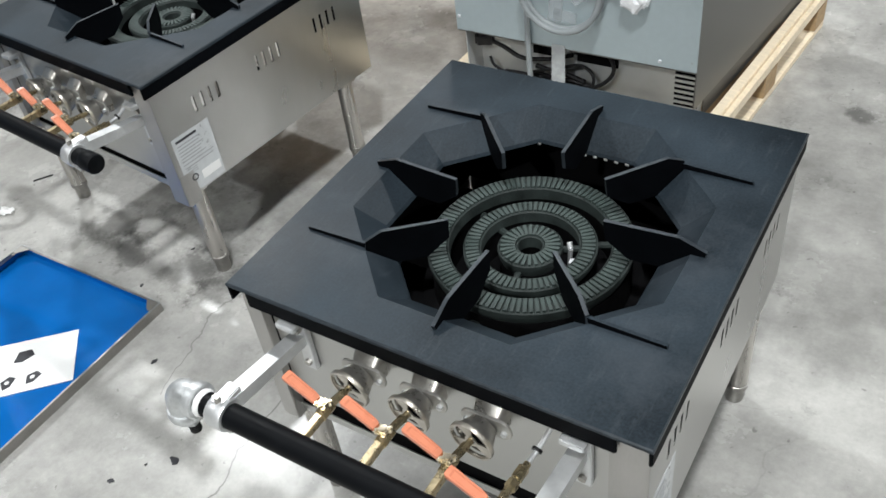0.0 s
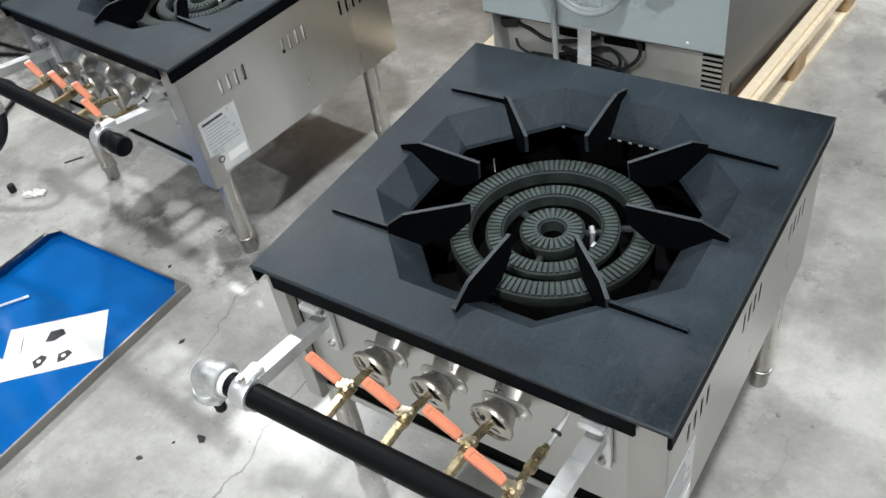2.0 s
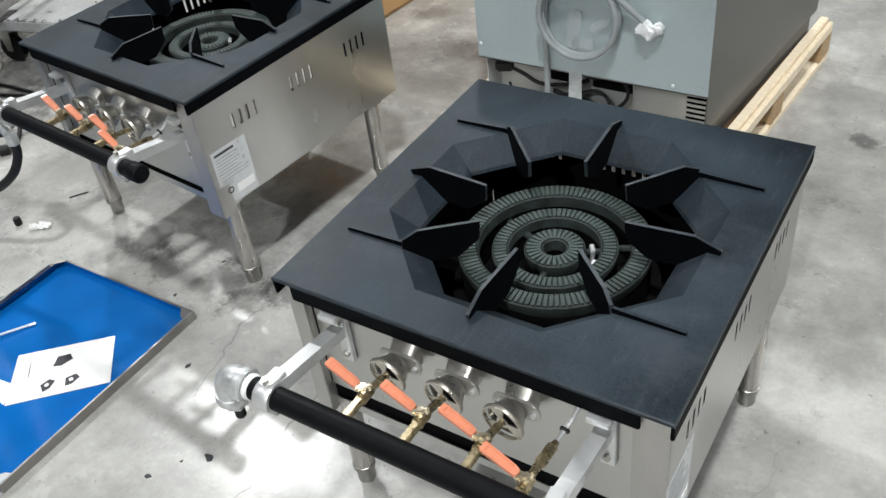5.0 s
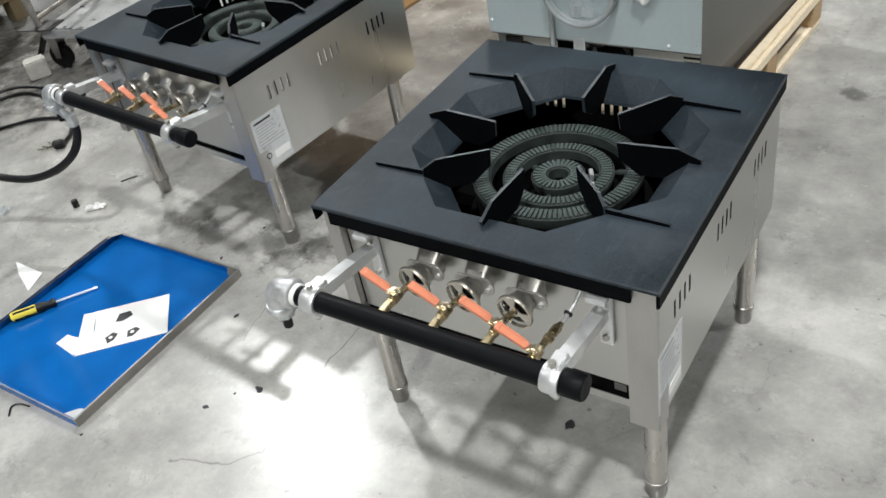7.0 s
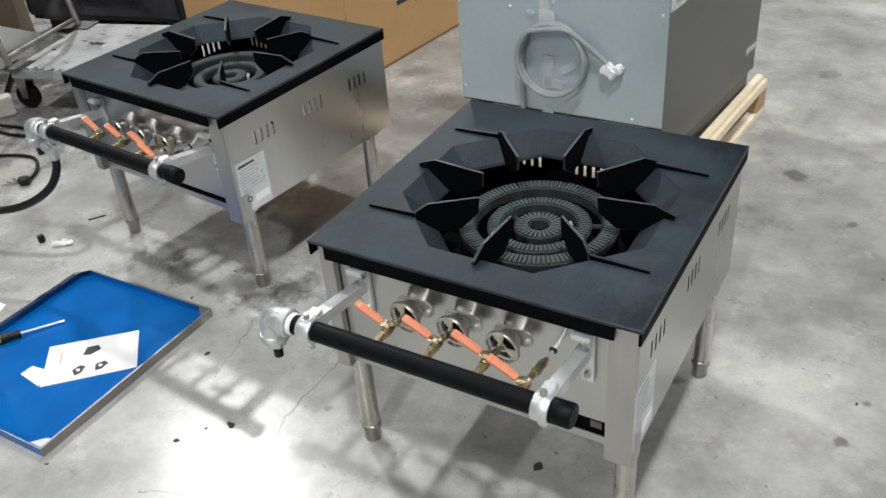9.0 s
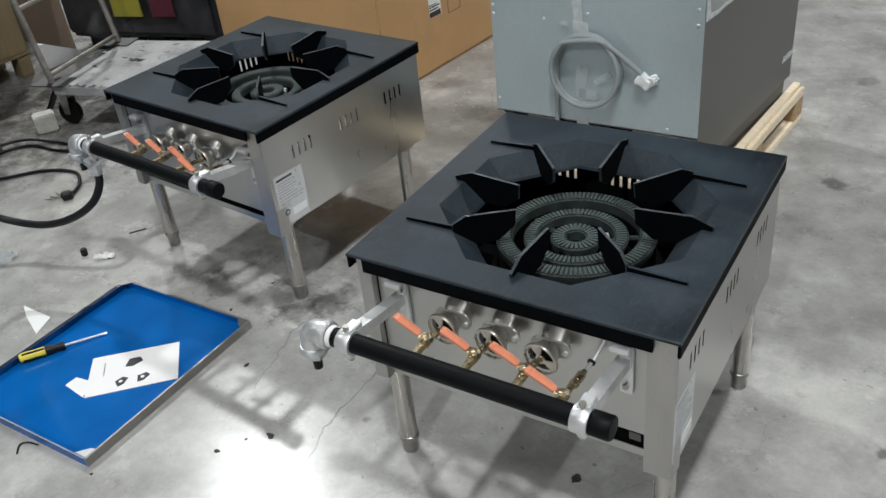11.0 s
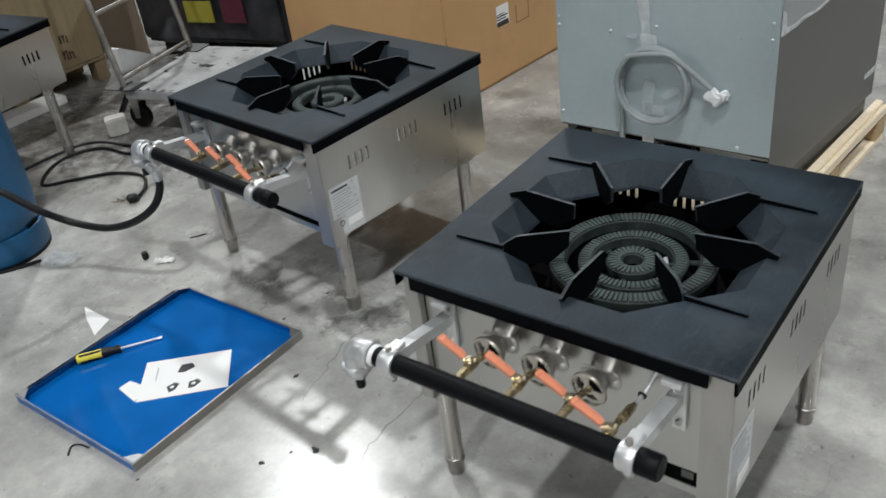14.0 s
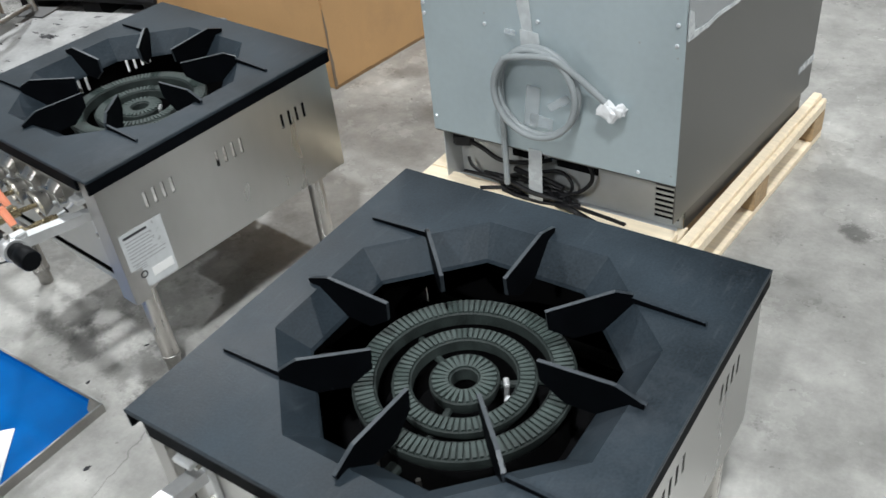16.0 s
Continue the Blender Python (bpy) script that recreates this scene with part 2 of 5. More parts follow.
def concrete():
    m = bpy.data.materials.new("worn_concrete")
    m.use_nodes = True
    nt = m.node_tree
    b = nt.nodes["Principled BSDF"]
    tc = nt.nodes.new("ShaderNodeTexCoord")

    def tex_noise(scale, detail, rough=0.55, off=(0, 0, 0)):
        mp = nt.nodes.new("ShaderNodeMapping")
        mp.inputs["Location"].default_value = off
        nt.links.new(tc.outputs["Object"], mp.inputs["Vector"])
        n = nt.nodes.new("ShaderNodeTexNoise")
        n.inputs["Scale"].default_value, n.inputs["Detail"].default_value, n.inputs["Roughness"].default_value = scale, detail, rough
        nt.links.new(mp.outputs[0], n.inputs["Vector"])
        return n.outputs[0]

    def rng(src, a, c, lo, hi):
        r = nt.nodes.new("ShaderNodeMapRange")
        for k, v in zip(("From Min", "From Max", "To Min", "To Max"), (a, c, lo, hi)):
            r.inputs[k].default_value = v
        nt.links.new(src, r.inputs[0])
        return r.outputs[0]

    def op(kind, a, c):
        o = nt.nodes.new("ShaderNodeMath")
        o.operation = kind
        for k, v in enumerate((a, c)):
            if isinstance(v, (int, float)):
                o.inputs[k].default_value = v
            else:
                nt.links.new(v, o.inputs[k])
        return o.outputs[0]

    cloud = rng(tex_noise(1.3, 5), 0.3, 0.7, 0.70, 1.18)
    blot = rng(tex_noise(4.5, 6, 0.65, (3, 7, 0)), 0.35, 0.65, 0.74, 1.16)
    grain = rng(tex_noise(90, 4, 0.7), 0.25, 0.75, 0.93, 1.07)
    stain = rng(tex_noise(2.1, 7, 0.7, (11, 2, 0)), 0.58, 0.70, 1.0, 0.66)
    scuff = rng(tex_noise(7, 8, 0.75, (5, 1, 0)), 0.60, 0.66, 1.0, 0.78)
    pale = rng(tex_noise(3.2, 5, 0.6, (1, 9, 0)), 0.54, 0.68, 1.0, 1.24)
    speck = rng(tex_noise(38, 2, 0.5, (4, 4, 0)), 0.70, 0.75, 1.0, 0.6)
    # hairline cracks along the cells of a warped pattern
    warp = nt.nodes.new("ShaderNodeTexNoise")
    warp.inputs["Scale"].default_value, warp.inputs["Detail"].default_value = 3.0, 6
    nt.links.new(tc.outputs["Object"], warp.inputs["Vector"])
    add = nt.nodes.new("ShaderNodeMixRGB")
    add.blend_type = "ADD"
    add.inputs[0].default_value = 0.35
    nt.links.new(tc.outputs["Object"], add.inputs[1])
    nt.links.new(warp.outputs["Color"], add.inputs[2])
    vor = nt.nodes.new("ShaderNodeTexVoronoi")
    vor.feature = "DISTANCE_TO_EDGE"
    vor.inputs["Scale"].default_value = 0.9
    nt.links.new(add.outputs[0], vor.inputs["Vector"])
    crack = rng(vor.outputs["Distance"], 0.0, 0.0032, 0.0, 1.0)
    gate = rng(tex_noise(0.9, 3, 0.5, (8, 8, 0)), 0.47, 0.55, 1.0, 0.0)
    crack_tone = rng(op("MAXIMUM", crack, gate), 0, 1, 0.86, 1.0)
    tone = op("MULTIPLY", cloud, blot)
    # oil and drag marks with ragged edges; the last four paint shade round the truck
    ragged = tex_noise(11, 6, 0.7, (6, 3, 0))
    for sx, sy, r, dark in ((-1.0, 0.43, 0.08, 0.58), (-0.85, 0.37, 0.07, 0.48), (-0.87, 0.53, 0.05, 0.6), (-0.66, 0.375, 0.09, 0.6), (-0.545, 0.355, 0.07, 0.62), (-0.47, 0.42, 0.07, 0.62), (-1.40, 0.03, 0.10, 0.82), (-1.39, 0.20, 0.09, 0.84), (0.595, 2.49, 0.05, 0.68), (0.85, 1.39, 0.016, 0.55), (0.967, 0.486, 0.016, 0.5), (1.0, 0.63, 0.012, 0.55), (0.80, 1.92, 0.10, 0.86), (0.80, 0.80, 0.12, 0.9), (-1.0, 1.95, 0.07, 0.75), (-0.80, 0.56, 0.13, 0.8), (-1.05, 0.31, 0.05, 0.7), (-0.60, 0.43, 0.11, 0.66), (-0.70, 0.86, 0.16, 0.8), (-0.48, 0.45, 0.08, 0.7), (-0.50, 0.62, 0.09, 0.75), (0.65, 1.625, 0.045, 0.52), (-0.108, 0.086, 0.014, 0.5), (-0.36, 0.02, 0.11, 0.86), (-1.55, 0.33, 0.12, 0.78), (-0.36, 1.25, 0.09, 0.7), (-0.75, 1.75, 0.12, 0.8), (0.95, 1.15, 0.10, 0.86), (0.92, 0.45, 0.06, 0.85), (-2.3, 1.15, 0.6, 0.62), (-2.7, 0.95, 0.5, 0.62), (-2.95, 1.45, 0.6, 0.5), (-1.9, 1.1, 0.35, 0.7)):
        off = nt.nodes.new("ShaderNodeVectorMath")
        off.operation = "DISTANCE"
        off.inputs[1].default_value = (sx, sy, 0)
        nt.links.new(tc.outputs["Object"], off.inputs[0])
        edge = op("ADD", op("DIVIDE", off.outputs["Value"], r), op("MULTIPLY", op("SUBTRACT", ragged, 0.5), 3.2))
        tone = op("MULTIPLY", tone, rng(edge, 0.55, 1.1, dark, 1.0))
    # long cracks that wander over the floor
    wander = nt.nodes.new("ShaderNodeTexNoise")
    wander.inputs["Scale"].default_value, wander.inputs["Detail"].default_value = 16.0, 5
    nt.links.new(tc.outputs["Object"], wander.inputs["Vector"])
    bent = nt.nodes.new("ShaderNodeMixRGB")
    bent.blend_type = "ADD"
    bent.inputs[0].default_value = 0.045
    nt.links.new(tc.outputs["Object"], bent.inputs[1])
    nt.links.new(wander.outputs["Color"], bent.inputs[2])
    xy = nt.nodes.new("ShaderNodeSeparateXYZ")
    nt.links.new(bent.outputs[0], xy.inputs[0])
    for wide, deep, line in (
        (0.0030, 0.55, ((-0.19, 0.30), (-0.182, 0.13), (-0.186, 0.03), (-0.16, -0.04), (-0.166, -0.11), (-0.146, -0.20), (-0.215, -0.26), (-0.33, -0.30))),
        (0.0022, 0.68, ((-0.44, 0.05), (-0.465, 0.166), (-0.493, 0.256), (-0.5, 0.324), (-0.46, 0.40))),
        (0.0018, 0.72, ((-0.88, 2.10), (-0.70, 1.80), (-0.58, 1.72))),
        (0.0016, 0.75, ((-1.46, -0.02), (-1.32, 0.07), (-1.20, 0.11))),
    ):
        near = None
        for (ax, ay), (bx, by) in zip(line, line[1:]):
            size = math.hypot(bx - ax, by - ay)
            ux, uy = (bx - ax) / size, (by - ay) / size
            px, py = op("SUBTRACT", xy.outputs[0], (ax + bx) / 2 + 0.0225), op("SUBTRACT", xy.outputs[1], (ay + by) / 2 + 0.0225)
            along = op("ADD", op("MULTIPLY", px, ux), op("MULTIPLY", py, uy))
            side = op("ABSOLUTE", op("SUBTRACT", op("MULTIPLY", px, uy), op("MULTIPLY", py, ux)), 0)
            past = op("MAXIMUM", op("SUBTRACT", op("ABSOLUTE", along, 0), size / 2), 0)
            gap = op("ADD", side, past)
            near = gap if near is None else op("MINIMUM", near, gap)
        tone = op("MULTIPLY", tone, rng(near, wide * 0.3, wide, deep, 1.0))
    mid = rng(tex_noise(17, 5, 0.7, (9, 4, 0)), 0.3, 0.7, 0.92, 1.07)
    for extra in (grain, mid, stain, scuff, pale, speck, crack_tone):
        tone = op("MULTIPLY", tone, extra)
    mul = nt.nodes.new("ShaderNodeVectorMath")
    mul.operation = "SCALE"
    mul.inputs[0].default_value = (0.425, 0.418, 0.398)
    nt.links.new(tone, mul.inputs["Scale"])
    nt.links.new(mul.outputs[0], b.inputs["Base Color"])
    rough = op("ADD", rng(tex_noise(5, 6, 0.65, (2, 5, 0)), 0.3, 0.7, 0.17, 0.31), rng(stain, 0.74, 1.0, 0.10, 0.0))
    nt.links.new(rough, b.inputs["Roughness"])
    b.inputs["Specular IOR Level"].default_value = 0.5
    bp = nt.nodes.new("ShaderNodeBump")
    bp.inputs["Strength"].default_value, bp.inputs["Distance"].default_value = 0.12, 0.004
    nt.links.new(op("MULTIPLY", op("MULTIPLY", grain, blot), crack_tone), bp.inputs["Height"])
    nt.links.new(bp.outputs[0], b.inputs["Normal"])
    return m


CONCRETE = concrete()


# ---- mesh helpers ----
def box(bm, x0, x1, y0, y1, z0, z1, bevel=0.0, m=None):
    r = bmesh.ops.create_cube(bm, size=1.0)
    vs = r["verts"]
    mat = Matrix.Translation(((x0 + x1) / 2, (y0 + y1) / 2, (z0 + z1) / 2)) @ Matrix.Diagonal((x1 - x0, y1 - y0, z1 - z0, 1))
    bmesh.ops.transform(bm, matrix=mat, verts=vs)
    if bevel:
        es = {e for v in vs for e in v.link_edges}
        out = bmesh.ops.bevel(bm, geom=list(es), offset=bevel, segments=2, affect="EDGES", clamp_overlap=True)
        vs = list({v for f in out["faces"] for v in f.verts} | {v for v in vs if v.is_valid})
    if m is not None:
        bmesh.ops.transform(bm, matrix=m, verts=vs)
    return vs


def rod(bm, a, b, r, r2=None, n=16, caps=True):
    a, b = Vector(a), Vector(b)
    d = b - a
    m = Matrix.Translation((a + b) / 2) @ d.to_track_quat("Z", "Y").to_matrix().to_4x4()
    return bmesh.ops.create_cone(bm, cap_ends=caps, segments=n, radius1=r, radius2=r if r2 is None else r2, depth=d.length, matrix=m)["verts"]


def lathe(bm, profile, centre=(0, 0, 0), axis=(0, 0, 1), n=32):
    """A turned shape from (radius, height) pairs along an axis."""
    q = Vector(axis).to_track_quat("Z", "Y")
    c = Vector(centre)
    rings = []
    for r, h in profile:
        rings.append([bm.verts.new(c + q @ Vector((r * math.cos(2 * math.pi * k / n), r * math.sin(2 * math.pi * k / n), h))) for k in range(n)])
    for p, s in zip(rings, rings[1:]):
        for k in range(n):
            bm.faces.new((p[k], p[(k + 1) % n], s[(k + 1) % n], s[k]))
    for ring, flip in () if profile[0] == profile[-1] else ((rings[0], True), (rings[-1], False)):
        if (ring[0].co - ring[n // 2].co).length > 1e-5:
            bm.faces.new(ring[::-1] if flip else ring)


def smooth_path(pts, per=8):
    pts = [Vector(p) for p in pts]
    ext = [2 * pts[0] - pts[1]] + pts + [2 * pts[-1] - pts[-2]]
    out = []
    for a, b, c, d in zip(ext, ext[1:], ext[2:], ext[3:]):
        for k in range(per):
            t = k / per
            out.append(0.5 * (2 * b + (c - a) * t + (2 * a - 5 * b + 4 * c - d) * t * t + (3 * b - a - 3 * c + d) * t ** 3))
    return out + [pts[-1]]


def tube(bm, pts, r, n=10, per=8):
    path = smooth_path(pts, per) if per else [Vector(p) for p in pts]
    up = Vector((0.13, 0.2, 0.97))
    rings = []
    for k, p in enumerate(path):
        d = (path[min(k + 1, len(path) - 1)] - path[max(k - 1, 0)]).normalized()
        s = d.cross(up).normalized()
        up = s.cross(d).normalized()
        rings.append([bm.verts.new(p + r * (math.cos(2 * math.pi * j / n) * s + math.sin(2 * math.pi * j / n) * up)) for j in range(n)])
    for p, s in zip(rings, rings[1:]):
        for k in range(n):
            bm.faces.new((p[k], p[(k + 1) % n], s[(k + 1) % n], s[k]))
    bm.faces.new(rings[0][::-1])
    bm.faces.new(rings[-1])


def prism(bm, outline, t, m):
    """A flat outline in (u, w), t thick about its plane, laid by m (u, thickness, w)."""
    a = [bm.verts.new(m @ Vector((u, -t / 2, w))) for u, w in outline]
    b = [bm.verts.new(m @ Vector((u, t / 2, w))) for u, w in outline]
    bm.faces.new(a[::-1])
    bm.faces.new(b)
    for k in range(len(a)):
        bm.faces.new((a[k], a[(k + 1) % len(a)], b[(k + 1) % len(a)], b[k]))


def pierced(bm, u0, u1, w0, w1, holes, t, m):
    """A sheet with rectangular holes, (u, thickness, w) laid by m."""
    us = sorted({u0, u1, *(h[0] for h in holes), *(h[1] for h in holes)})
    ws = sorted({w0, w1, *(h[2] for h in holes), *(h[3] for h in holes)})

    def solid(i, j):
        if not (0 <= i < len(us) - 1 and 0 <= j < len(ws) - 1):
            return False
        cu, cw = (us[i] + us[i + 1]) / 2, (ws[j] + ws[j + 1]) / 2
        return not any(h[0] < cu < h[1] and h[2] < cw < h[3] for h in holes)

    grid = {}

    def v(i, j, s):
        if (i, j, s) not in grid:
            grid[i, j, s] = bm.verts.new(m @ Vector((us[i], s * t / 2, ws[j])))
        return grid[i, j, s]

    for i in range(len(us) - 1):
        for j in range(len(ws) - 1):
            if not solid(i, j):
                continue
            bm.faces.new((v(i, j, -1), v(i + 1, j, -1), v(i + 1, j + 1, -1), v(i, j + 1, -1)))
            bm.faces.new((v(i, j, 1), v(i, j + 1, 1), v(i + 1, j + 1, 1), v(i + 1, j, 1)))
            for di, dj, a, b in ((-1, 0, (i, j), (i, j + 1)), (1, 0, (i + 1, j + 1), (i + 1, j)), (0, -1, (i + 1, j), (i, j)), (0, 1, (i, j + 1), (i + 1, j + 1))):
                if not solid(i + di, j + dj):
                    bm.faces.new((v(*a, -1), v(*b, -1), v(*b, 1), v(*a, 1)))


def mesh_of(name, bm, mat, smooth=False):
    bmesh.ops.recalc_face_normals(bm, faces=bm.faces)
    data = bpy.data.meshes.new(name)
    bm.to_mesh(data)
    bm.free()
    data.materials.append(mat)
    if smooth:
        data.polygons.foreach_set("use_smooth", [True] * len(data.polygons))
        data.set_sharp_from_angle(angle=radians(38))
    return data


def edged(data, mat):
    """Give the narrow rim faces of an upright plate (thin along y) their own material."""
    data.materials.append(mat)
    for p in data.polygons:
        p.material_index = 0 if abs(p.normal.y) > 0.5 else 1
    return data


def part(name, bm, mat, parent, label="", smooth=False):
    ob = new(name, mesh_of(name, bm, mat, smooth))
    ob.parent = parent
    if label:
        tagged(ob, label)
    return ob


def thing(name, label, category, group="", m=None):
    ob = new(name)
    ob.empty_display_size = 0.05
    tagged(ob, label, category, group)
    if m is not None:
        ob.matrix_world = m
    return ob


def solo(name, bm, mat, label, category, group="", kind="", smooth=False):
    return tagged(new(name, mesh_of(name, bm, mat, smooth)), label, category, group, kind)


def B():
    return bmesh.new()


# ---- hall ----
bm = B()
box(bm, -12, 14, -10, 16, -0.2, 0)
solo("floor", bm, CONCRETE, "grey worn concrete hall floor with stains and hairline cracks", "floor", kind="structure")
for nm, c in (("wall_north", (-12.2, 14.2, 16, 16.2)), ("wall_south", (-12.2, 14.2, -10.2, -10)), ("wall_west", (-12.2, -12, -10, 16)), ("wall_east", (14, 14.2, -10, 16))):
    bm = B()
    box(bm, *c, -0.2, 7.6)
    solo(nm, bm, WALL_M, "plain grey painted wall of the hall", "wall", kind="structure")
bm = B()
box(bm, -12.2, 14.2, -10.2, 16.2, 7.6, 7.8)
solo("ceiling", bm, CEIL_M, "plain grey sheet ceiling of the hall", "ceiling", kind="structure")

# ---- stock pot stove ----
W, H = 0.67, 0.557
C = W / 2
PX, PY0 = 0.665, 0.005


def octagon(apothem, z, turn=0.0):
    r = apothem / math.cos(math.pi / 8)
    return [Vector((C + r * math.cos(math.pi / 8 + turn + k * math.pi / 4), C + r * math.sin(math.pi / 8 + turn + k * math.pi / 4), z)) for k in range(8)]


def top_plate_mesh():
    bm = B()
    outer = [(0, 0), (W, 0), (W, W), (0, W)]
    oct_v = [bm.verts.new(p) for p in octagon(0.257, H)]
    mid_v = [bm.verts.new(p) for p in octagon(0.253, H - 0.004)]
    low_v = [bm.verts.new(p) for p in octagon(0.213, H - 0.040)]
    bot_v = [bm.verts.new(p) for p in octagon(0.210, H - 0.046)]
    # the flat top, side by side round the opening
    s = 0.002
    ring = [(PX - s, C), (PX - s, W - s), (C, W - s), (s, W - s), (s, C), (s, PY0 + s), (C, PY0 + s), (PX - s, PY0 + s)]
    rim = [bm.verts.new((x, y, H)) for x, y in ring]
    edge = [bm.verts.new((x + (s if x > C + 0.01 else -s if x < C - 0.01 else 0), y + (s if y > C + 0.01 else -s if y < C - 0.01 else 0), H - s)) for x, y in ring]
    low = [bm.verts.new((v.co.x, v.co.y, H - 0.007)) for v in edge]
    for k in range(8):
        n = (k + 1) % 8
        bm.faces.new((rim[k], rim[n], oct_v[k]))
        bm.faces.new((oct_v[k], rim[n], oct_v[n]))
        bm.faces.new((edge[k], edge[n], rim[n], rim[k])).material_index = 1
        bm.faces.new((low[k], low[n], edge[n], edge[k]))
        bm.faces.new((oct_v[k], oct_v[n], mid_v[n], mid_v[k]))
        # folded facets of the well
        bm.faces.new((mid_v[k], mid_v[n], low_v[n], low_v[k]))
        bm.faces.new((low_v[k], low_v[n], bot_v[n], bot_v[k]))
    return bm


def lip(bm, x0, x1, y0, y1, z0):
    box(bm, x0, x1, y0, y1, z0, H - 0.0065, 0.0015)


def fin_mesh(long_tail):
    """A pot support in the plane of its radius."""
    bm = B()
    if long_tail:
        out = [(0.125, H + 0.016), (0.228, H + 0.026), (0.254, H + 0.014), (0.256, H - 0.001), (0.213, H - 0.042), (0.165, H - 0.045), (0.128, H - 0.018)]
    else:
        out = [(0.125, H + 0.016), (0.238, H + 0.024), (0.279, H + 0.009), (0.277, H + 0.0005), (0.256, H - 0.001), (0.213, H - 0.042), (0.165, H - 0.045), (0.128, H - 0.018)]
    prism(bm, out, 0.006, Matrix())
    return bm


def ring_mesh(r0, r1, z, deep):
    """The body of a burner ring, its top hollowed for the ribs."""
    bm = B()
    lathe(bm, [(r0, z - deep), (r1 - 0.004, z - deep), (r1, z - 0.011), (r1, z - 0.003), (r1 - 0.002, z - 0.0012), (r1 - 0.004, z - 0.004), (r0 + 0.004, z - 0.004), (r0 + 0.002, z - 0.0012), (r0, z - 0.003), (r0, z - deep)], (C, C, 0), n=72)
    return bm


def slots_along(c, low, high, n=4, pitch=0.0225, wide=0.0085):
    return [(c + (k - (n - 1) / 2) * pitch - wide / 2, c + (k - (n - 1) / 2) * pitch + wide / 2, low, high) for k in range(n)]


TURN_X = Matrix(((0, 1, 0, 0), (1, 0, 0, 0), (0, 0, 1, 0), (0, 0, 0, 1)))  # u along y, thickness along x
BX0, BX1, BY0, BY1, BZ0 = 0.016, 0.6575, 0.018, 0.661, 0.254
SZ = 0.437  # lower end of the side slots
SLOTS = (0.120, 0.329, 0.538)  # middles of the slot groups
GX, GZ, GL, GAP = 0.0, 0.0, -0.007, 0.054  # shift of the gas train, its extra length, top of the tray gap
GAS_TRAIN = ("manifold_pipe", "bracket", "elbow", "nipple", "thread_tape", "air_mixer", "gas_valve", "pilot_fitting", "pilot_tube", "grommet")


TILT = Matrix.Translation((0, PY0, H)) @ Matrix.Rotation(radians(0.95), 4, "X") @ Matrix.Translation((0, -PY0, -H))  # the loose plate sits a little high at the back


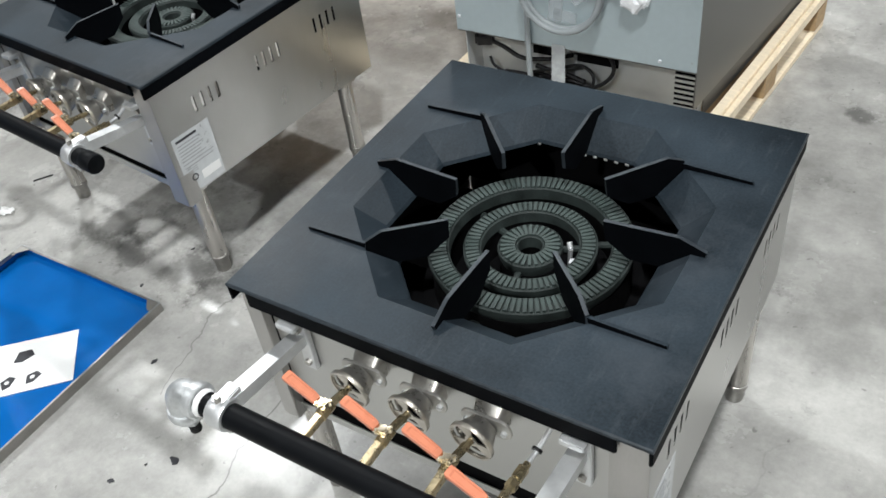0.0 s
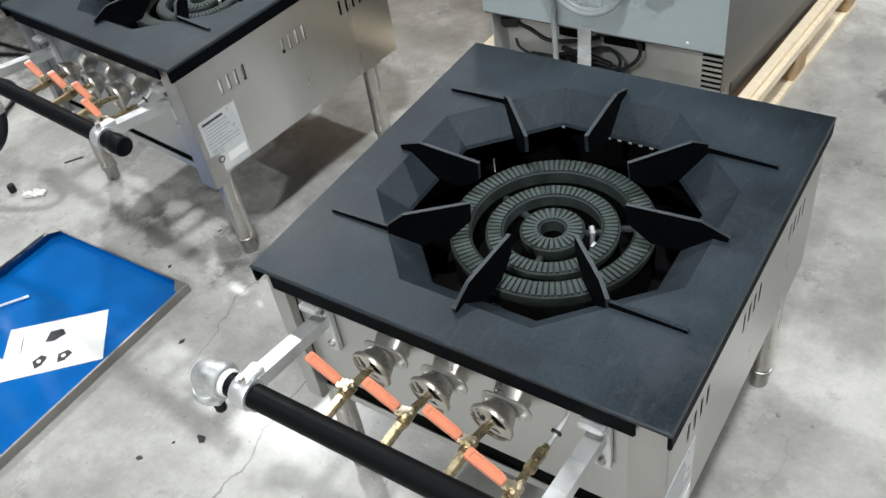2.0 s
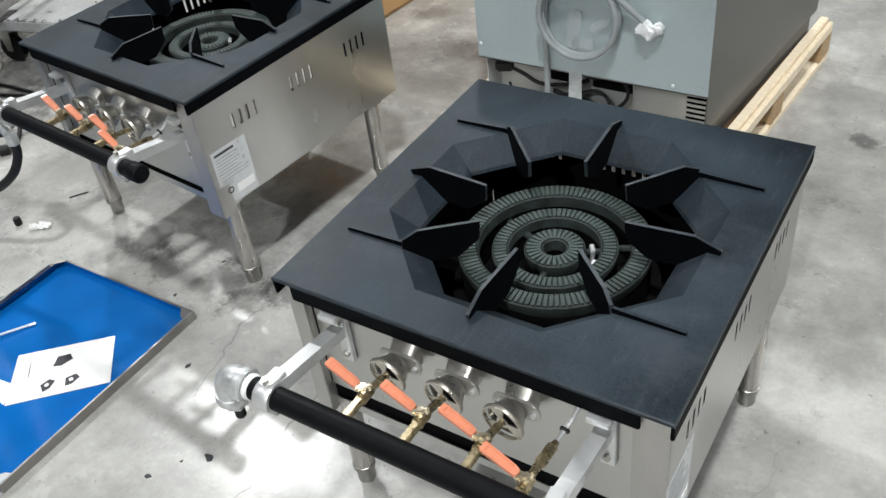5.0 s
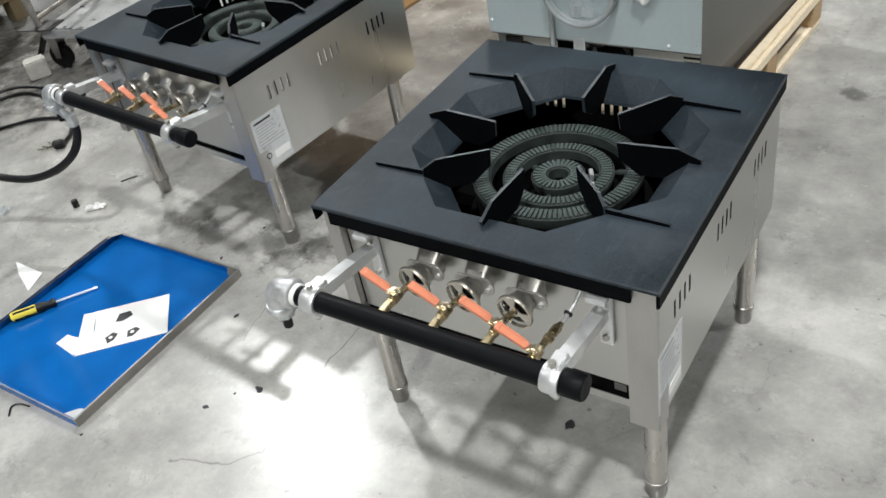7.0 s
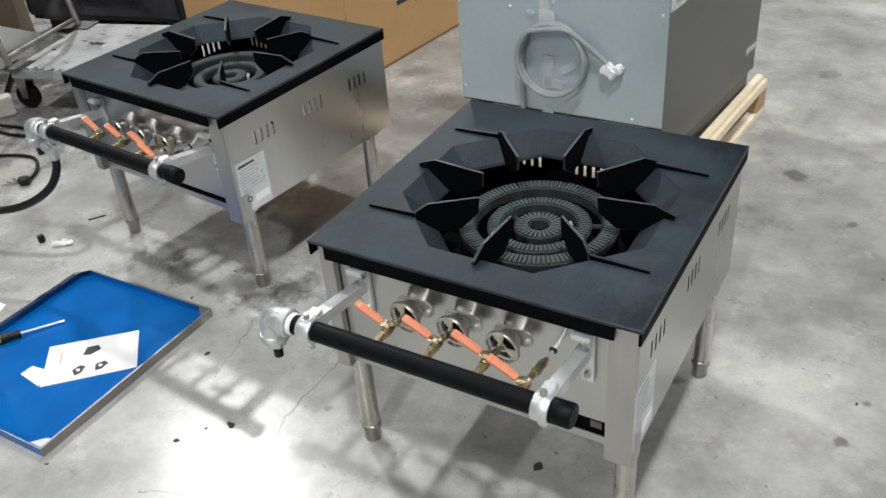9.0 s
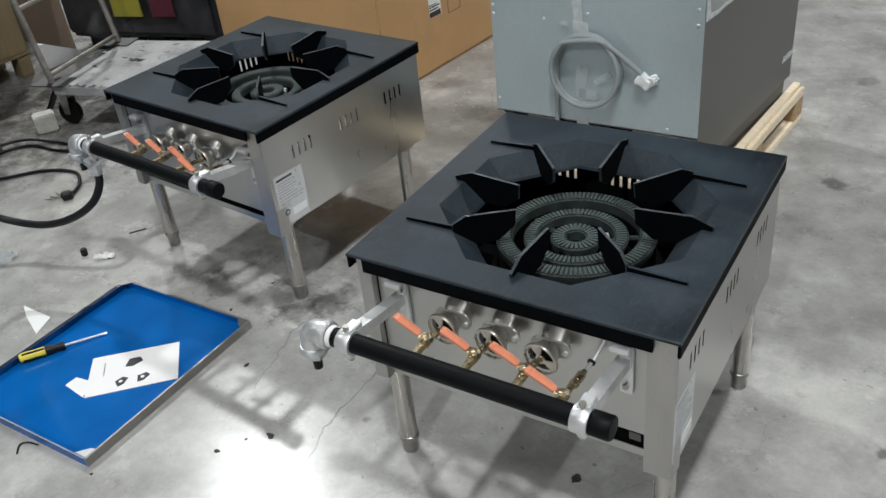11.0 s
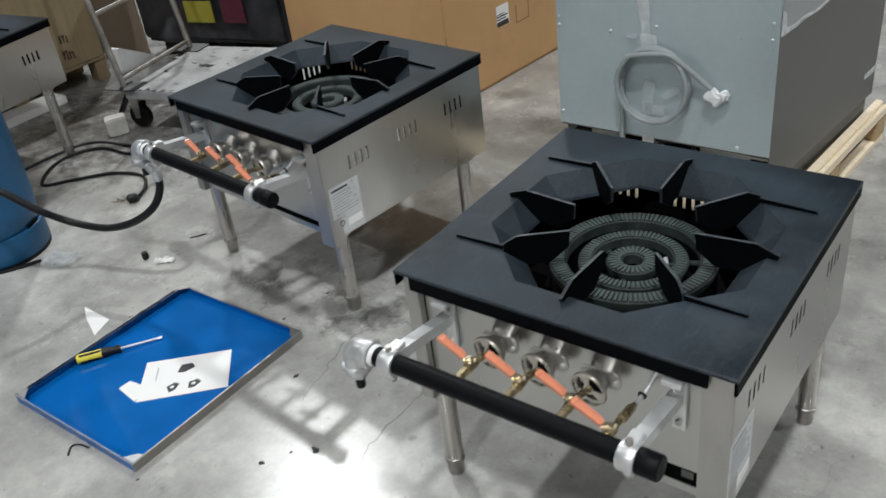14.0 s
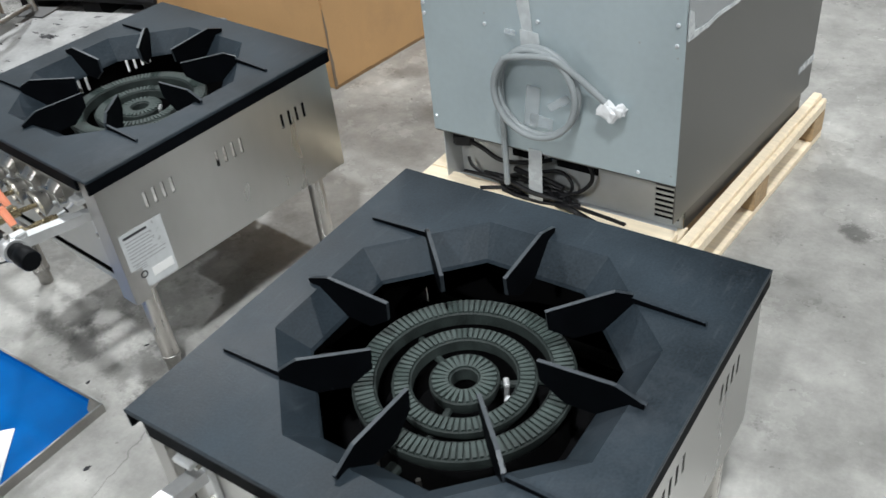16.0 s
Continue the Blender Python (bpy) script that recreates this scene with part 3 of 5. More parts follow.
def stove(label, tray_in):
    root = thing("stock_pot_stove", label, "stove", "stock pot stoves")
    plate = part("top_plate", top_plate_mesh(), IRON, root, "black painted cast iron top plate")
    plate.data.materials.append(WORN_EDGE)
    plate.matrix_local = TILT
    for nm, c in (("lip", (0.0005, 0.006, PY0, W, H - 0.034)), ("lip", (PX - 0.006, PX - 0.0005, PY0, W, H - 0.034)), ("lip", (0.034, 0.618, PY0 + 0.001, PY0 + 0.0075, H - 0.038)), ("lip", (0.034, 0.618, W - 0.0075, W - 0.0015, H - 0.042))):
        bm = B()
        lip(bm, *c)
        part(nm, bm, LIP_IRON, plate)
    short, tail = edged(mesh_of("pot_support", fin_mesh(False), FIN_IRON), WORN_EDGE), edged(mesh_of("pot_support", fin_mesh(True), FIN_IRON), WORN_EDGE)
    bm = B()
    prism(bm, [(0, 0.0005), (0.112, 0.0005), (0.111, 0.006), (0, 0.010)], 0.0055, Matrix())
    # black sides carry the bar's shade in colour; narrow faces keep plate iron
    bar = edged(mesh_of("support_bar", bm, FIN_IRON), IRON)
    for k in range(8):
        fin = new("pot_support", tail if k % 2 else short)
        fin.parent = root
        fin.matrix_local = TILT @ Matrix.Translation((C, C, 0)) @ Matrix.Rotation(k * math.pi / 4, 4, "Z")
        if k % 2:
            e = new("support_bar", bar)
            e.parent = fin
            a = k * math.pi / 4
            e.matrix_local = Matrix.Translation((0.2515, 0, H)) @ Matrix.Rotation((0 if math.cos(a) > 0 else math.pi) - a, 4, "Z")
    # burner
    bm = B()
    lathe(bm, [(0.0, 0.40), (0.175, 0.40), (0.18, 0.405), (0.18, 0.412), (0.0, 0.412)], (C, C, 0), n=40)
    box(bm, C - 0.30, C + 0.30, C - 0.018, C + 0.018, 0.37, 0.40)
    part("burner_base", bm, VOID, root, "burner base painted black for the shade inside")
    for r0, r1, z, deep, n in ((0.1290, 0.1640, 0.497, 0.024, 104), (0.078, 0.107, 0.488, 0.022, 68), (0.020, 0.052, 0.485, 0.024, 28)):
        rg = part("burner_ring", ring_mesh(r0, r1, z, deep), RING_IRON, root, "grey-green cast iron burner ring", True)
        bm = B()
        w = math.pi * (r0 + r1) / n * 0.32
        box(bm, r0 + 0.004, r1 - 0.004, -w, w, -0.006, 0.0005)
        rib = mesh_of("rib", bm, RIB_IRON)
        # black channel stands for the shade under each ring
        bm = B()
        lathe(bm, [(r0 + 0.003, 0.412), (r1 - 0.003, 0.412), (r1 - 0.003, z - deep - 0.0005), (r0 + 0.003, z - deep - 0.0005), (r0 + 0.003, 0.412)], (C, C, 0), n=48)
        part("gas_channel", bm, VOID, root, "gas channel painted black as if in shade")
        for k in range(n):
            e = new("rib", rib)
            e.parent = rg
            e.matrix_local = Matrix.Translation((C, C, z)) @ Matrix.Rotation(2 * math.pi * k / n, 4, "Z")
    for a in (0.6, 2.7, 4.8):
        for r0, r1 in ((0.05, 0.082), (0.106, 0.137)):
            bm = B()
            rod(bm, (C + r0 * math.cos(a), C + r0 * math.sin(a), 0.465), (C + r1 * math.cos(a), C + r1 * math.sin(a), 0.462), 0.006, n=8)
            part("burner_bridge", bm, RING_IRON, root)
    bm = B()
    rod(bm, (C + 0.062, C + 0.012, 0.44), (C + 0.064, C + 0.014, 0.487), 0.004, n=10)
    rod(bm, (C + 0.064, C + 0.014, 0.487), (C + 0.058, C + 0.022, 0.491), 0.0045, n=10)
    part("pilot_tip", bm, ZINC, root, "bright metal pilot burner tip")
    bm = B()
    rod(bm, (C + 0.118, C - 0.04, 0.43), (C + 0.121, C - 0.038, 0.475), 0.003, n=8)
    part("igniter_rod", bm, CAST, root)
    bm = B()
    rod(bm, (C + 0.069, C + 0.004, 0.44), (C + 0.070, C + 0.004, 0.466), 0.0035, n=8)
    rod(bm, (C + 0.070, C + 0.001, 0.467), (C + 0.070, C + 0.010, 0.470), 0.005, n=8)
    part("igniter_tip", bm, BLADE, root, "bright metal igniter tip")
    for bx, by in ((0.288, 0.174), (0.364, 0.170)):
        bm = B()
        rod(bm, (bx, by, 0.43), (bx, by, 0.452), 0.004, n=6)
        part("burner_bolt", bm, CAST, root)
    bm = B()
    rod(bm, (0.322, 0.045, 0.447), (0.322, 0.182, 0.447), 0.011, n=12)
    part("burner_inlet", bm, RING_IRON, root)
    # body
    sides = [h for c in SLOTS for h in slots_along(c, SZ, SZ + 0.038)]
    for x in (BX0, BX1):
        bm = B()
        pierced(bm, BY0, BY1, BZ0, H - 0.007, sides, 0.002, Matrix.Translation((x, 0, 0)) @ TURN_X)
        part("side_panel", bm, STEEL, root)
        # added black sheets that keep the inside dark behind the panels
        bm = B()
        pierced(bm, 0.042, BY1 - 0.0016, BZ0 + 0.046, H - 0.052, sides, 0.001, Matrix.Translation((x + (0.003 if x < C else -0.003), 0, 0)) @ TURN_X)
        part("shade_sheet", bm, VOID, root, "added black sheet that darkens the stove inside")
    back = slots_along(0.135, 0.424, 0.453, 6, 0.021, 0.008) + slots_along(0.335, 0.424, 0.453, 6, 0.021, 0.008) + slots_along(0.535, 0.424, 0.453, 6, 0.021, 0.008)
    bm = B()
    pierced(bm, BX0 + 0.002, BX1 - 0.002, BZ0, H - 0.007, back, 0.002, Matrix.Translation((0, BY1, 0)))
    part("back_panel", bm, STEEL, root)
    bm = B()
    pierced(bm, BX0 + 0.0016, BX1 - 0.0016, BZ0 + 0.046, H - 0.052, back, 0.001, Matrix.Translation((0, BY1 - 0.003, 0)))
    part("shade_sheet", bm, VOID, root)
    # front sheet, added to blacken the tray gap as well
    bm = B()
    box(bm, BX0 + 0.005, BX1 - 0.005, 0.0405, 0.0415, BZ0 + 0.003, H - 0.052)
    part("shade_sheet", bm, VOID, root)
    holes = [(GX + x - 0.02, GX + x + 0.02, GZ + 0.45, GZ + 0.49) for x in (0.2335, 0.3345, 0.4345)]
    bm = B()
    pierced(bm, 0.0495, 0.6025, BZ0 + GAP, H - 0.007, holes, 0.002, Matrix.Translation((0, 0.032, 0)))
    part("front_panel", bm, STEEL, root)
    bm = B()
    box(bm, 0.047, 0.605, 0.031, 0.033, BZ0, BZ0 + 0.018, 0.0005)
    box(bm, 0.047, 0.605, 0.0335, 0.046, BZ0, BZ0 + 0.0022)
    part("bottom_rail", bm, STEEL, root)
    # tray and runners are coloured black to put shade in the well
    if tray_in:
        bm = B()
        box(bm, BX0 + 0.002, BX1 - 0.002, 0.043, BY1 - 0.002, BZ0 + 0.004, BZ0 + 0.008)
        part("crumb_tray", bm, VOID, root, "crumb tray painted black for the shade inside")
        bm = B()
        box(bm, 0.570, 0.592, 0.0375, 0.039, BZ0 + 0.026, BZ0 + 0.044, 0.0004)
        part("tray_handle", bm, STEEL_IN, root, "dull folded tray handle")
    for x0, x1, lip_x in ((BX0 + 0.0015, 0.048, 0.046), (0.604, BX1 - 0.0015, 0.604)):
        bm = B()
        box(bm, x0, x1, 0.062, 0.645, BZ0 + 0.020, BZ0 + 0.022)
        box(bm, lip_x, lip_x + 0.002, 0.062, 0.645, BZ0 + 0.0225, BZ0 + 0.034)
        part("tray_runner", bm, VOID, root, "runner for the crumb tray, painted black for shade")
    for x0, x1, z0 in ((BX0 - 0.001, 0.046, BZ0 - 0.010), (0.606, BX1 + 0.001, BZ0 - 0.022)):
        bm = B()
        box(bm, x0, x1, BY0 - 0.002, BY0, z0, H - 0.007, 0.0006)
        e = x1 if x0 < 0.1 else x0
        o = x0 if x0 < 0.1 else x1
        part("corner_post", bm, POST_STEEL, root)
        for edge_x, deep, low, high in ((e, 0.012, BZ0 + 0.056, H - 0.007), (e, 0.018, z0, BZ0 + 0.055), (o, 0.038, z0, BZ0 + 0.06)):
            bm = B()
            box(bm, edge_x - 0.001, edge_x + 0.001, BY0 + 0.0002, BY0 + deep, low, high)
            part("post_return", bm, POST_STEEL, root)
    # legs
    for x, y in ((0.042, 0.058), (0.634, 0.058), (0.042, 0.574), (0.6365, 0.572)):
        bm = B()
        lathe(bm, [(0.0, BZ0 - 0.0005), (0.0205, BZ0 - 0.0005), (0.0205, 0.046), (0.0195, 0.045), (0.0, 0.045)], (x, y, 0), n=24)
        box(bm, x - 0.022, x + 0.022, y - 0.022, y + 0.022, BZ0 - 0.005, BZ0 - 0.0002)
        leg = part("leg", bm, LEG_STEEL, root, "", True)
        bm = B()
        lathe(bm, [(0.0, 0.0), (0.0165, 0.0), (0.018, 0.003), (0.018, 0.038), (0.0225, 0.039), (0.0225, 0.049), (0.0208, 0.050), (0.0208, 0.039)], (x, y, 0), n=20)
        part("levelling_foot", bm, FOOT, leg, "dull metal screw foot", True)
    # gas manifold
    PY, PZ = -0.146, 0.485
    bm = B()
    rod(bm, (0.062, PY, PZ), (0.60 + GL, PY, PZ), 0.0185, n=28)
    pipe = part("manifold_pipe", bm, PIPE, root, "black painted gas manifold pipe", True)
    bm = B()
    lathe(bm, [(0.0, 0.0), (0.0203, 0.0), (0.0212, 0.002), (0.0212, 0.034), (0.019, 0.037), (0.0, 0.038)], (0.584 + GL, PY, PZ), (1, 0, 0), n=28)
    part("end_cap", bm, PIPE, pipe, "", True)
    for x in (0.106, 0.566 + 0.4 * GL):
        bm = B()
        lathe(bm, [(0.0165, -0.0145), (0.0235, -0.0145), (0.0248, -0.012), (0.0248, 0.012), (0.0235, 0.0145), (0.0165, 0.0145)], (x, PY, PZ), (1, 0, 0), n=24)
        box(bm, x - 0.011, x + 0.011, PY - 0.006, PY + 0.034, PZ + 0.012, PZ + 0.026, 0.002)
        box(bm, x - 0.008, x + 0.008, PY - 0.008, PY + 0.008, PZ - 0.036, PZ - 0.02, 0.002)
        prism(bm, [(PY + 0.012, PZ + 0.018), (0.026, PZ - 0.006), (0.026, PZ - 0.026), (PY + 0.012, PZ - 0.006)], 0.024, Matrix.Translation((x, 0, 0)) @ TURN_X)
        box(bm, x - 0.006, x + 0.017, 0.021, 0.0305, 0.402, 0.516, 0.0012)
        box(bm, x - 0.017, x + 0.017, -0.002, 0.0305, 0.506, 0.5165, 0.0015)
        br = part("bracket", bm, ZINC, root, "cast aluminium pipe bracket", True)
        for p, q in (((x, PY, PZ + 0.024), (x, PY, PZ + 0.035)), ((x, PY, PZ - 0.034), (x, PY, PZ - 0.042)), ((x + 0.006, 0.021, 0.42), (x + 0.006, 0.015, 0.42)), ((x + 0.005, 0.0205, 0.493), (x + 0.005, 0.012, 0.493))):
            bm = B()
            rod(bm, p, q, 0.0058, n=6)
            part("bolt", bm, CAST, br)
    bm = B()
    pts = [(0.058, PY, PZ), (0.04, PY, PZ), (0.026, PY, PZ - 0.006), (0.019, PY, PZ - 0.02), (0.018, PY, PZ - 0.04)]
    tube(bm, pts, 0.0238, 20, 6)
    lathe(bm, [(0.016, -0.008), (0.0255, -0.008), (0.0275, -0.006), (0.0282, 0.0), (0.0275, 0.006), (0.0255, 0.008), (0.016, 0.008)], (0.057, PY, PZ), (1, 0, 0), n=24)
    lathe(bm, [(0.016, -0.008), (0.0258, -0.008), (0.0277, -0.006), (0.0284, 0.0), (0.0277, 0.006), (0.0258, 0.008), (0.016, 0.008)], (0.018, PY, PZ - 0.042), (0, 0, 1), n=24)
    rod(bm, (0.018, PY, PZ - 0.05), (0.018, PY, PZ - 0.064), 0.0195, n=6)
    part("elbow", bm, ROUGH_ZINC, root, "grey galvanised pipe elbow", True)
    bm = B()
    lathe(bm, [(0.0, -0.026)] + [(0.0085 + 0.0008 * (k % 2), -0.026 + 0.002 * k) for k in range(14)] + [(0.0, 0.002)], (0.018, PY, PZ - 0.066), (0, 0, 1), n=14)
    part("nipple", bm, BLACK, root, "black threaded pipe nipple", True)
    bm = B()
    lathe(bm, [(0.0178, 0.0), (0.0205, 0.001), (0.0212, 0.004), (0.0203, 0.009), (0.0178, 0.011)], (0.0655, PY, PZ), (1, 0, 0), n=24)
    part("thread_tape", bm, WHITE, root, "white thread seal tape", True)
    # valves and air mixers
    for k, x in enumerate((0.2335, 0.3345, 0.4345)):
        mx = part("air_mixer", mixer_body(x), CAST, root, "cast steel air mixer with flange", True)
        part("flange", flange(x), FLANGE, mx, "lozenge flange with two bolts")
        for dx in (-0.029, 0.029):
            bm = B()
            rod(bm, (x + dx, 0.0075, 0.4665), (x + dx, 0.002, 0.4665), 0.0045, n=6)
            part("flange_bolt", bm, ZINC, mx)
        # black disc paints the dark inside of the mixer
        bm = B()
        lathe(bm, [(0.0, 0.0), (0.0208, 0.0), (0.0208, -0.0012), (0.0, -0.0012)], (x - 0.004, -0.0150, 0.463), (0.12, 1, 0.1), n=24)
        part("mixer_mouth", bm, VOID, mx)
        part("air_shutter", shutter(x), SHUTTER, mx, "steel air shutter disc with openings", True)
        gas_valve(root, x - 0.013, -0.068, 0.4640, True)
    gas_valve(root, 0.506, -0.100, 0.4650, False)
    bm = B()
    rod(bm, (0.507, -0.062, 0.464), (0.508, -0.050, 0.463), 0.0085, n=6)
    rod(bm, (0.508, -0.046, 0.463), (0.509, -0.026, 0.462), 0.0080, n=6)
    rod(bm, (0.507, -0.072, 0.464), (0.510, -0.018, 0.462), 0.0052, n=10)
    part("pilot_fitting", bm, BRASS, root)
    bm = B()
    tube(bm, [(0.5095, -0.030, 0.462), (0.511, -0.012, 0.463), (0.5135, 0.006, 0.467), (0.518, 0.020, 0.478), (0.524, 0.034, 0.497)], 0.0038, 8, 6)
    part("pilot_tube", bm, ZINC, root, "bright aluminium pilot tube")
    bm = B()
    lathe(bm, [(0.003, -0.002), (0.0075, -0.002), (0.0075, 0.002), (0.003, 0.002)], (0.5130, 0.003, 0.4665), (0.1, 1, 0.3), n=14)
    part("grommet", bm, BLACK, root)
    for ob in root.children:
        if ob.name.split(".")[0] in GAS_TRAIN:
            ob.matrix_local = Matrix.Translation((GX, 0, GZ)) @ ob.matrix_local
    return root


def mixer_body(x):
    """Venturi shoulder on the panel, lozenge flange, short neck."""
    bm = B()
    # shoulder, rounded across, rising towards the panel
    rings = []
    for y, half, low, high in ((0.031, 0.026, 0.444, 0.500), (0.022, 0.025, 0.446, 0.492), (0.0125, 0.023, 0.449, 0.483)):
        mid, hh = (low + high) / 2, (high - low) / 2
        ring = []
        for k in range(20):
            t = 2 * math.pi * k / 20
            c, q = math.cos(t), math.sin(t)
            ring.append(bm.verts.new((x + half * math.copysign(abs(c) ** 0.55, c), y, mid + hh * math.copysign(abs(q) ** 0.55, q))))
        rings.append(ring)
    for p, q in zip(rings, rings[1:]):
        for k in range(20):
            bm.faces.new((p[k], p[(k + 1) % 20], q[(k + 1) % 20], q[k]))
    bm.faces.new(rings[-1])
    bm.faces.new(rings[0][::-1])
    lathe(bm, [(0.0270, 0.0), (0.0290, 0.0), (0.0285, 0.006), (0.0215, 0.021), (0.0215, 0.024), (0.0, 0.024), (0.0, 0.019), (0.0195, 0.018), (0.0270, 0.0)], (x - 0.0065, -0.0158, 0.4615), (0.12, 1, 0.1), n=32)
    return bm


def flange(x):
    bm = B()
    out = []
    for a in range(28):
        t = 2 * math.pi * a / 28
        cx = 0.025 if math.cos(t) > 0 else -0.025
        out.append((x + cx + 0.0140 * math.cos(t), 0.4675 + 0.0175 * math.sin(t)))
    prism(bm, out, 0.0045, Matrix.Translation((0, 0.0095, 0)))
    es = [e for e in bm.edges if abs(e.verts[0].co.y - e.verts[1].co.y) < 1e-5]
    bmesh.ops.bevel(bm, geom=es, offset=0.001, segments=1, affect="EDGES")
    return bm


def shutter(x):
    """A thin disc with a raised rim and three wedge openings."""
    bm = B()
    n = 36
    rows = (0.0058, 0.0100, 0.0290, 0.0315)
    ax = Vector((0.10, 1.0, 0.06)).normalized()
    q = ax.to_track_quat("Z", "Y")
    c = Vector((x - 0.008, -0.0185, 0.459))
    base = q.inverted() @ Vector((0, 0, 1))
    a0 = math.atan2(base.y, base.x)

    def vert(r, k, h):
        t = a0 + 2 * math.pi * k / n
        return c + q @ Vector((r * math.cos(t), r * math.sin(t), h))
    grid = {}

    def v(i, k, h):
        key = (i, k % n, h)
        if key not in grid:
            grid[key] = bm.verts.new(vert(rows[i], k % n, (-0.0009, 0.0009)[h]))
        return grid[key]
    opened = {k for m0 in (4, 16, 28) for k in range(m0 - 3, m0 + 4)}
    for i in range(3):
        for k in range(n):
            if i == 1 and k in opened:
                continue
            for h in (0, 1):
                f4 = (v(i, k, h), v(i, k + 1, h), v(i + 1, k + 1, h), v(i + 1, k, h))
                bm.faces.new(f4 if h else f4[::-1])
    for k in range(n):
        if k in opened:
            bm.faces.new((v(1, k, 0), v(1, k + 1, 0), v(1, k + 1, 1), v(1, k, 1)))
            bm.faces.new((v(2, k, 0), v(2, k + 1, 0), v(2, k + 1, 1), v(2, k, 1)))
        if (k in opened) != ((k - 1) % n in opened):
            bm.faces.new((v(1, k, 0), v(2, k, 0), v(2, k, 1), v(1, k, 1)))
    lathe(bm, [(0.0310, -0.0035), (0.0338, -0.0035), (0.0345, -0.0025), (0.0345, 0.0030), (0.0310, 0.0030), (0.0310, -0.0035)], c, ax, n=36)
    return bm


def gas_valve(root, x, y, z, main):
    bm = B()
    box(bm, x - 0.0060, x + 0.0060, -0.136, y - 0.010, z - 0.0068, z + 0.0068, 0.0016)
    rod(bm, (x, y - 0.012, z), (x, y + 0.012, z), 0.0098, n=8)
    if main:
        rod(bm, (x, y + 0.010, z), (x + 0.004, -0.028, z - 0.002), 0.0062, n=6)
        rod(bm, (x + 0.004, -0.034, z - 0.002), (x + 0.005, -0.016, z - 0.003), 0.0048, n=10)
    else:
        rod(bm, (x, y + 0.010, z), (x + 0.001, y + 0.04, z), 0.006, n=6)
    rod(bm, (x, y, z), (x, y, z + 0.013), 0.0062, n=10)
    v = part("gas_valve", bm, BRASS, root, "brass ball valve with an orange lever", True)
    for dx, dy, r, h in ((0.0, 0.0, 0.0078, 0.008), (-0.0085, -0.004, 0.0042, 0.005), (0.0065, 0.0065, 0.0040, 0.006)):
        bm = B()
        rod(bm, (x + dx, y + dy, z + 0.0095), (x + dx, y + dy, z + 0.0105 + h), r, n=6)
        rod(bm, (x + dx, y + dy, z + 0.010 + h), (x + dx, y + dy, z + 0.0125 + h), r * 0.6, n=8)
        part("valve_nut", bm, BRASS_BRIGHT, v)
    m = Matrix.Translation((x, y, z + 0.0125)) @ Matrix.Rotation(math.pi - 0.09, 4, "Z")
    bm = B()
    box(bm, -0.007, 0.013, -0.0075, 0.0075, -0.0012, 0.0012, m=m)
    part("lever_arm", bm, BRASS_BRIGHT, v)
    bm = B()
    prev = None
    for u, w, up, sunk in ((0.011, 0.0050, 0.001, 0.0), (0.013, 0.0068, 0.002, 0.0), (0.0175, 0.0078, 0.0045, 0.0), (0.019, 0.0078, 0.0055, 0.0016), (0.058, 0.0086, 0.0205, 0.0016), (0.0600, 0.0086, 0.0212, 0.0), (0.0645, 0.0084, 0.0226, 0.0), (0.066, 0.0072, 0.023, 0.0)):
        ring = [bm.verts.new(m @ Vector((u, p * w, up + g * 0.0036 - d * sunk))) for p, g, d in ((-0.85, -1, 0), (-1, -0.6, 0), (-1, 0.7, 0), (-0.9, 1, 0), (-0.66, 1, 0), (-0.52, 1, 1), (0.52, 1, 1), (0.66, 1, 0), (0.9, 1, 0), (1, 0.7, 0), (1, -0.6, 0), (0.85, -1, 0))]
        if prev:
            for k in range(12):
                bm.faces.new((prev[k], prev[(k + 1) % 12], ring[(k + 1) % 12], ring[k]))
        else:
            bm.faces.new(ring[::-1])
        prev = ring
    bm.faces.new(prev)
    part("lever_grip", bm, ORANGE, v, "orange vinyl lever grip")


stove("stainless steel stock pot stove with an open gas elbow", True)
SZ, SLOTS, GX, GZ, GL, GAP = 0.432, (0.150, 0.340, 0.534), 0.015, -0.021, 0.032, 0.036
far_stove = stove("stainless steel stock pot stove joined to a black gas hose", False)
far_stove.matrix_world = pose(-1.220, 0.431, 0, 0, 0, -5.84)
BZ0, SZ, SLOTS, GX, GZ, GL, GAP = 0.304, 0.428, (0.116, 0.328, 0.538), 0.0, 0.0, 0.0, 0.036
third_stove = stove("stainless steel stock pot stove beside a blue gas cylinder", True)
third_stove.matrix_world = pose(-2.99, 0.044, 0, 0, 0, 8)
BZ0 = 0.254


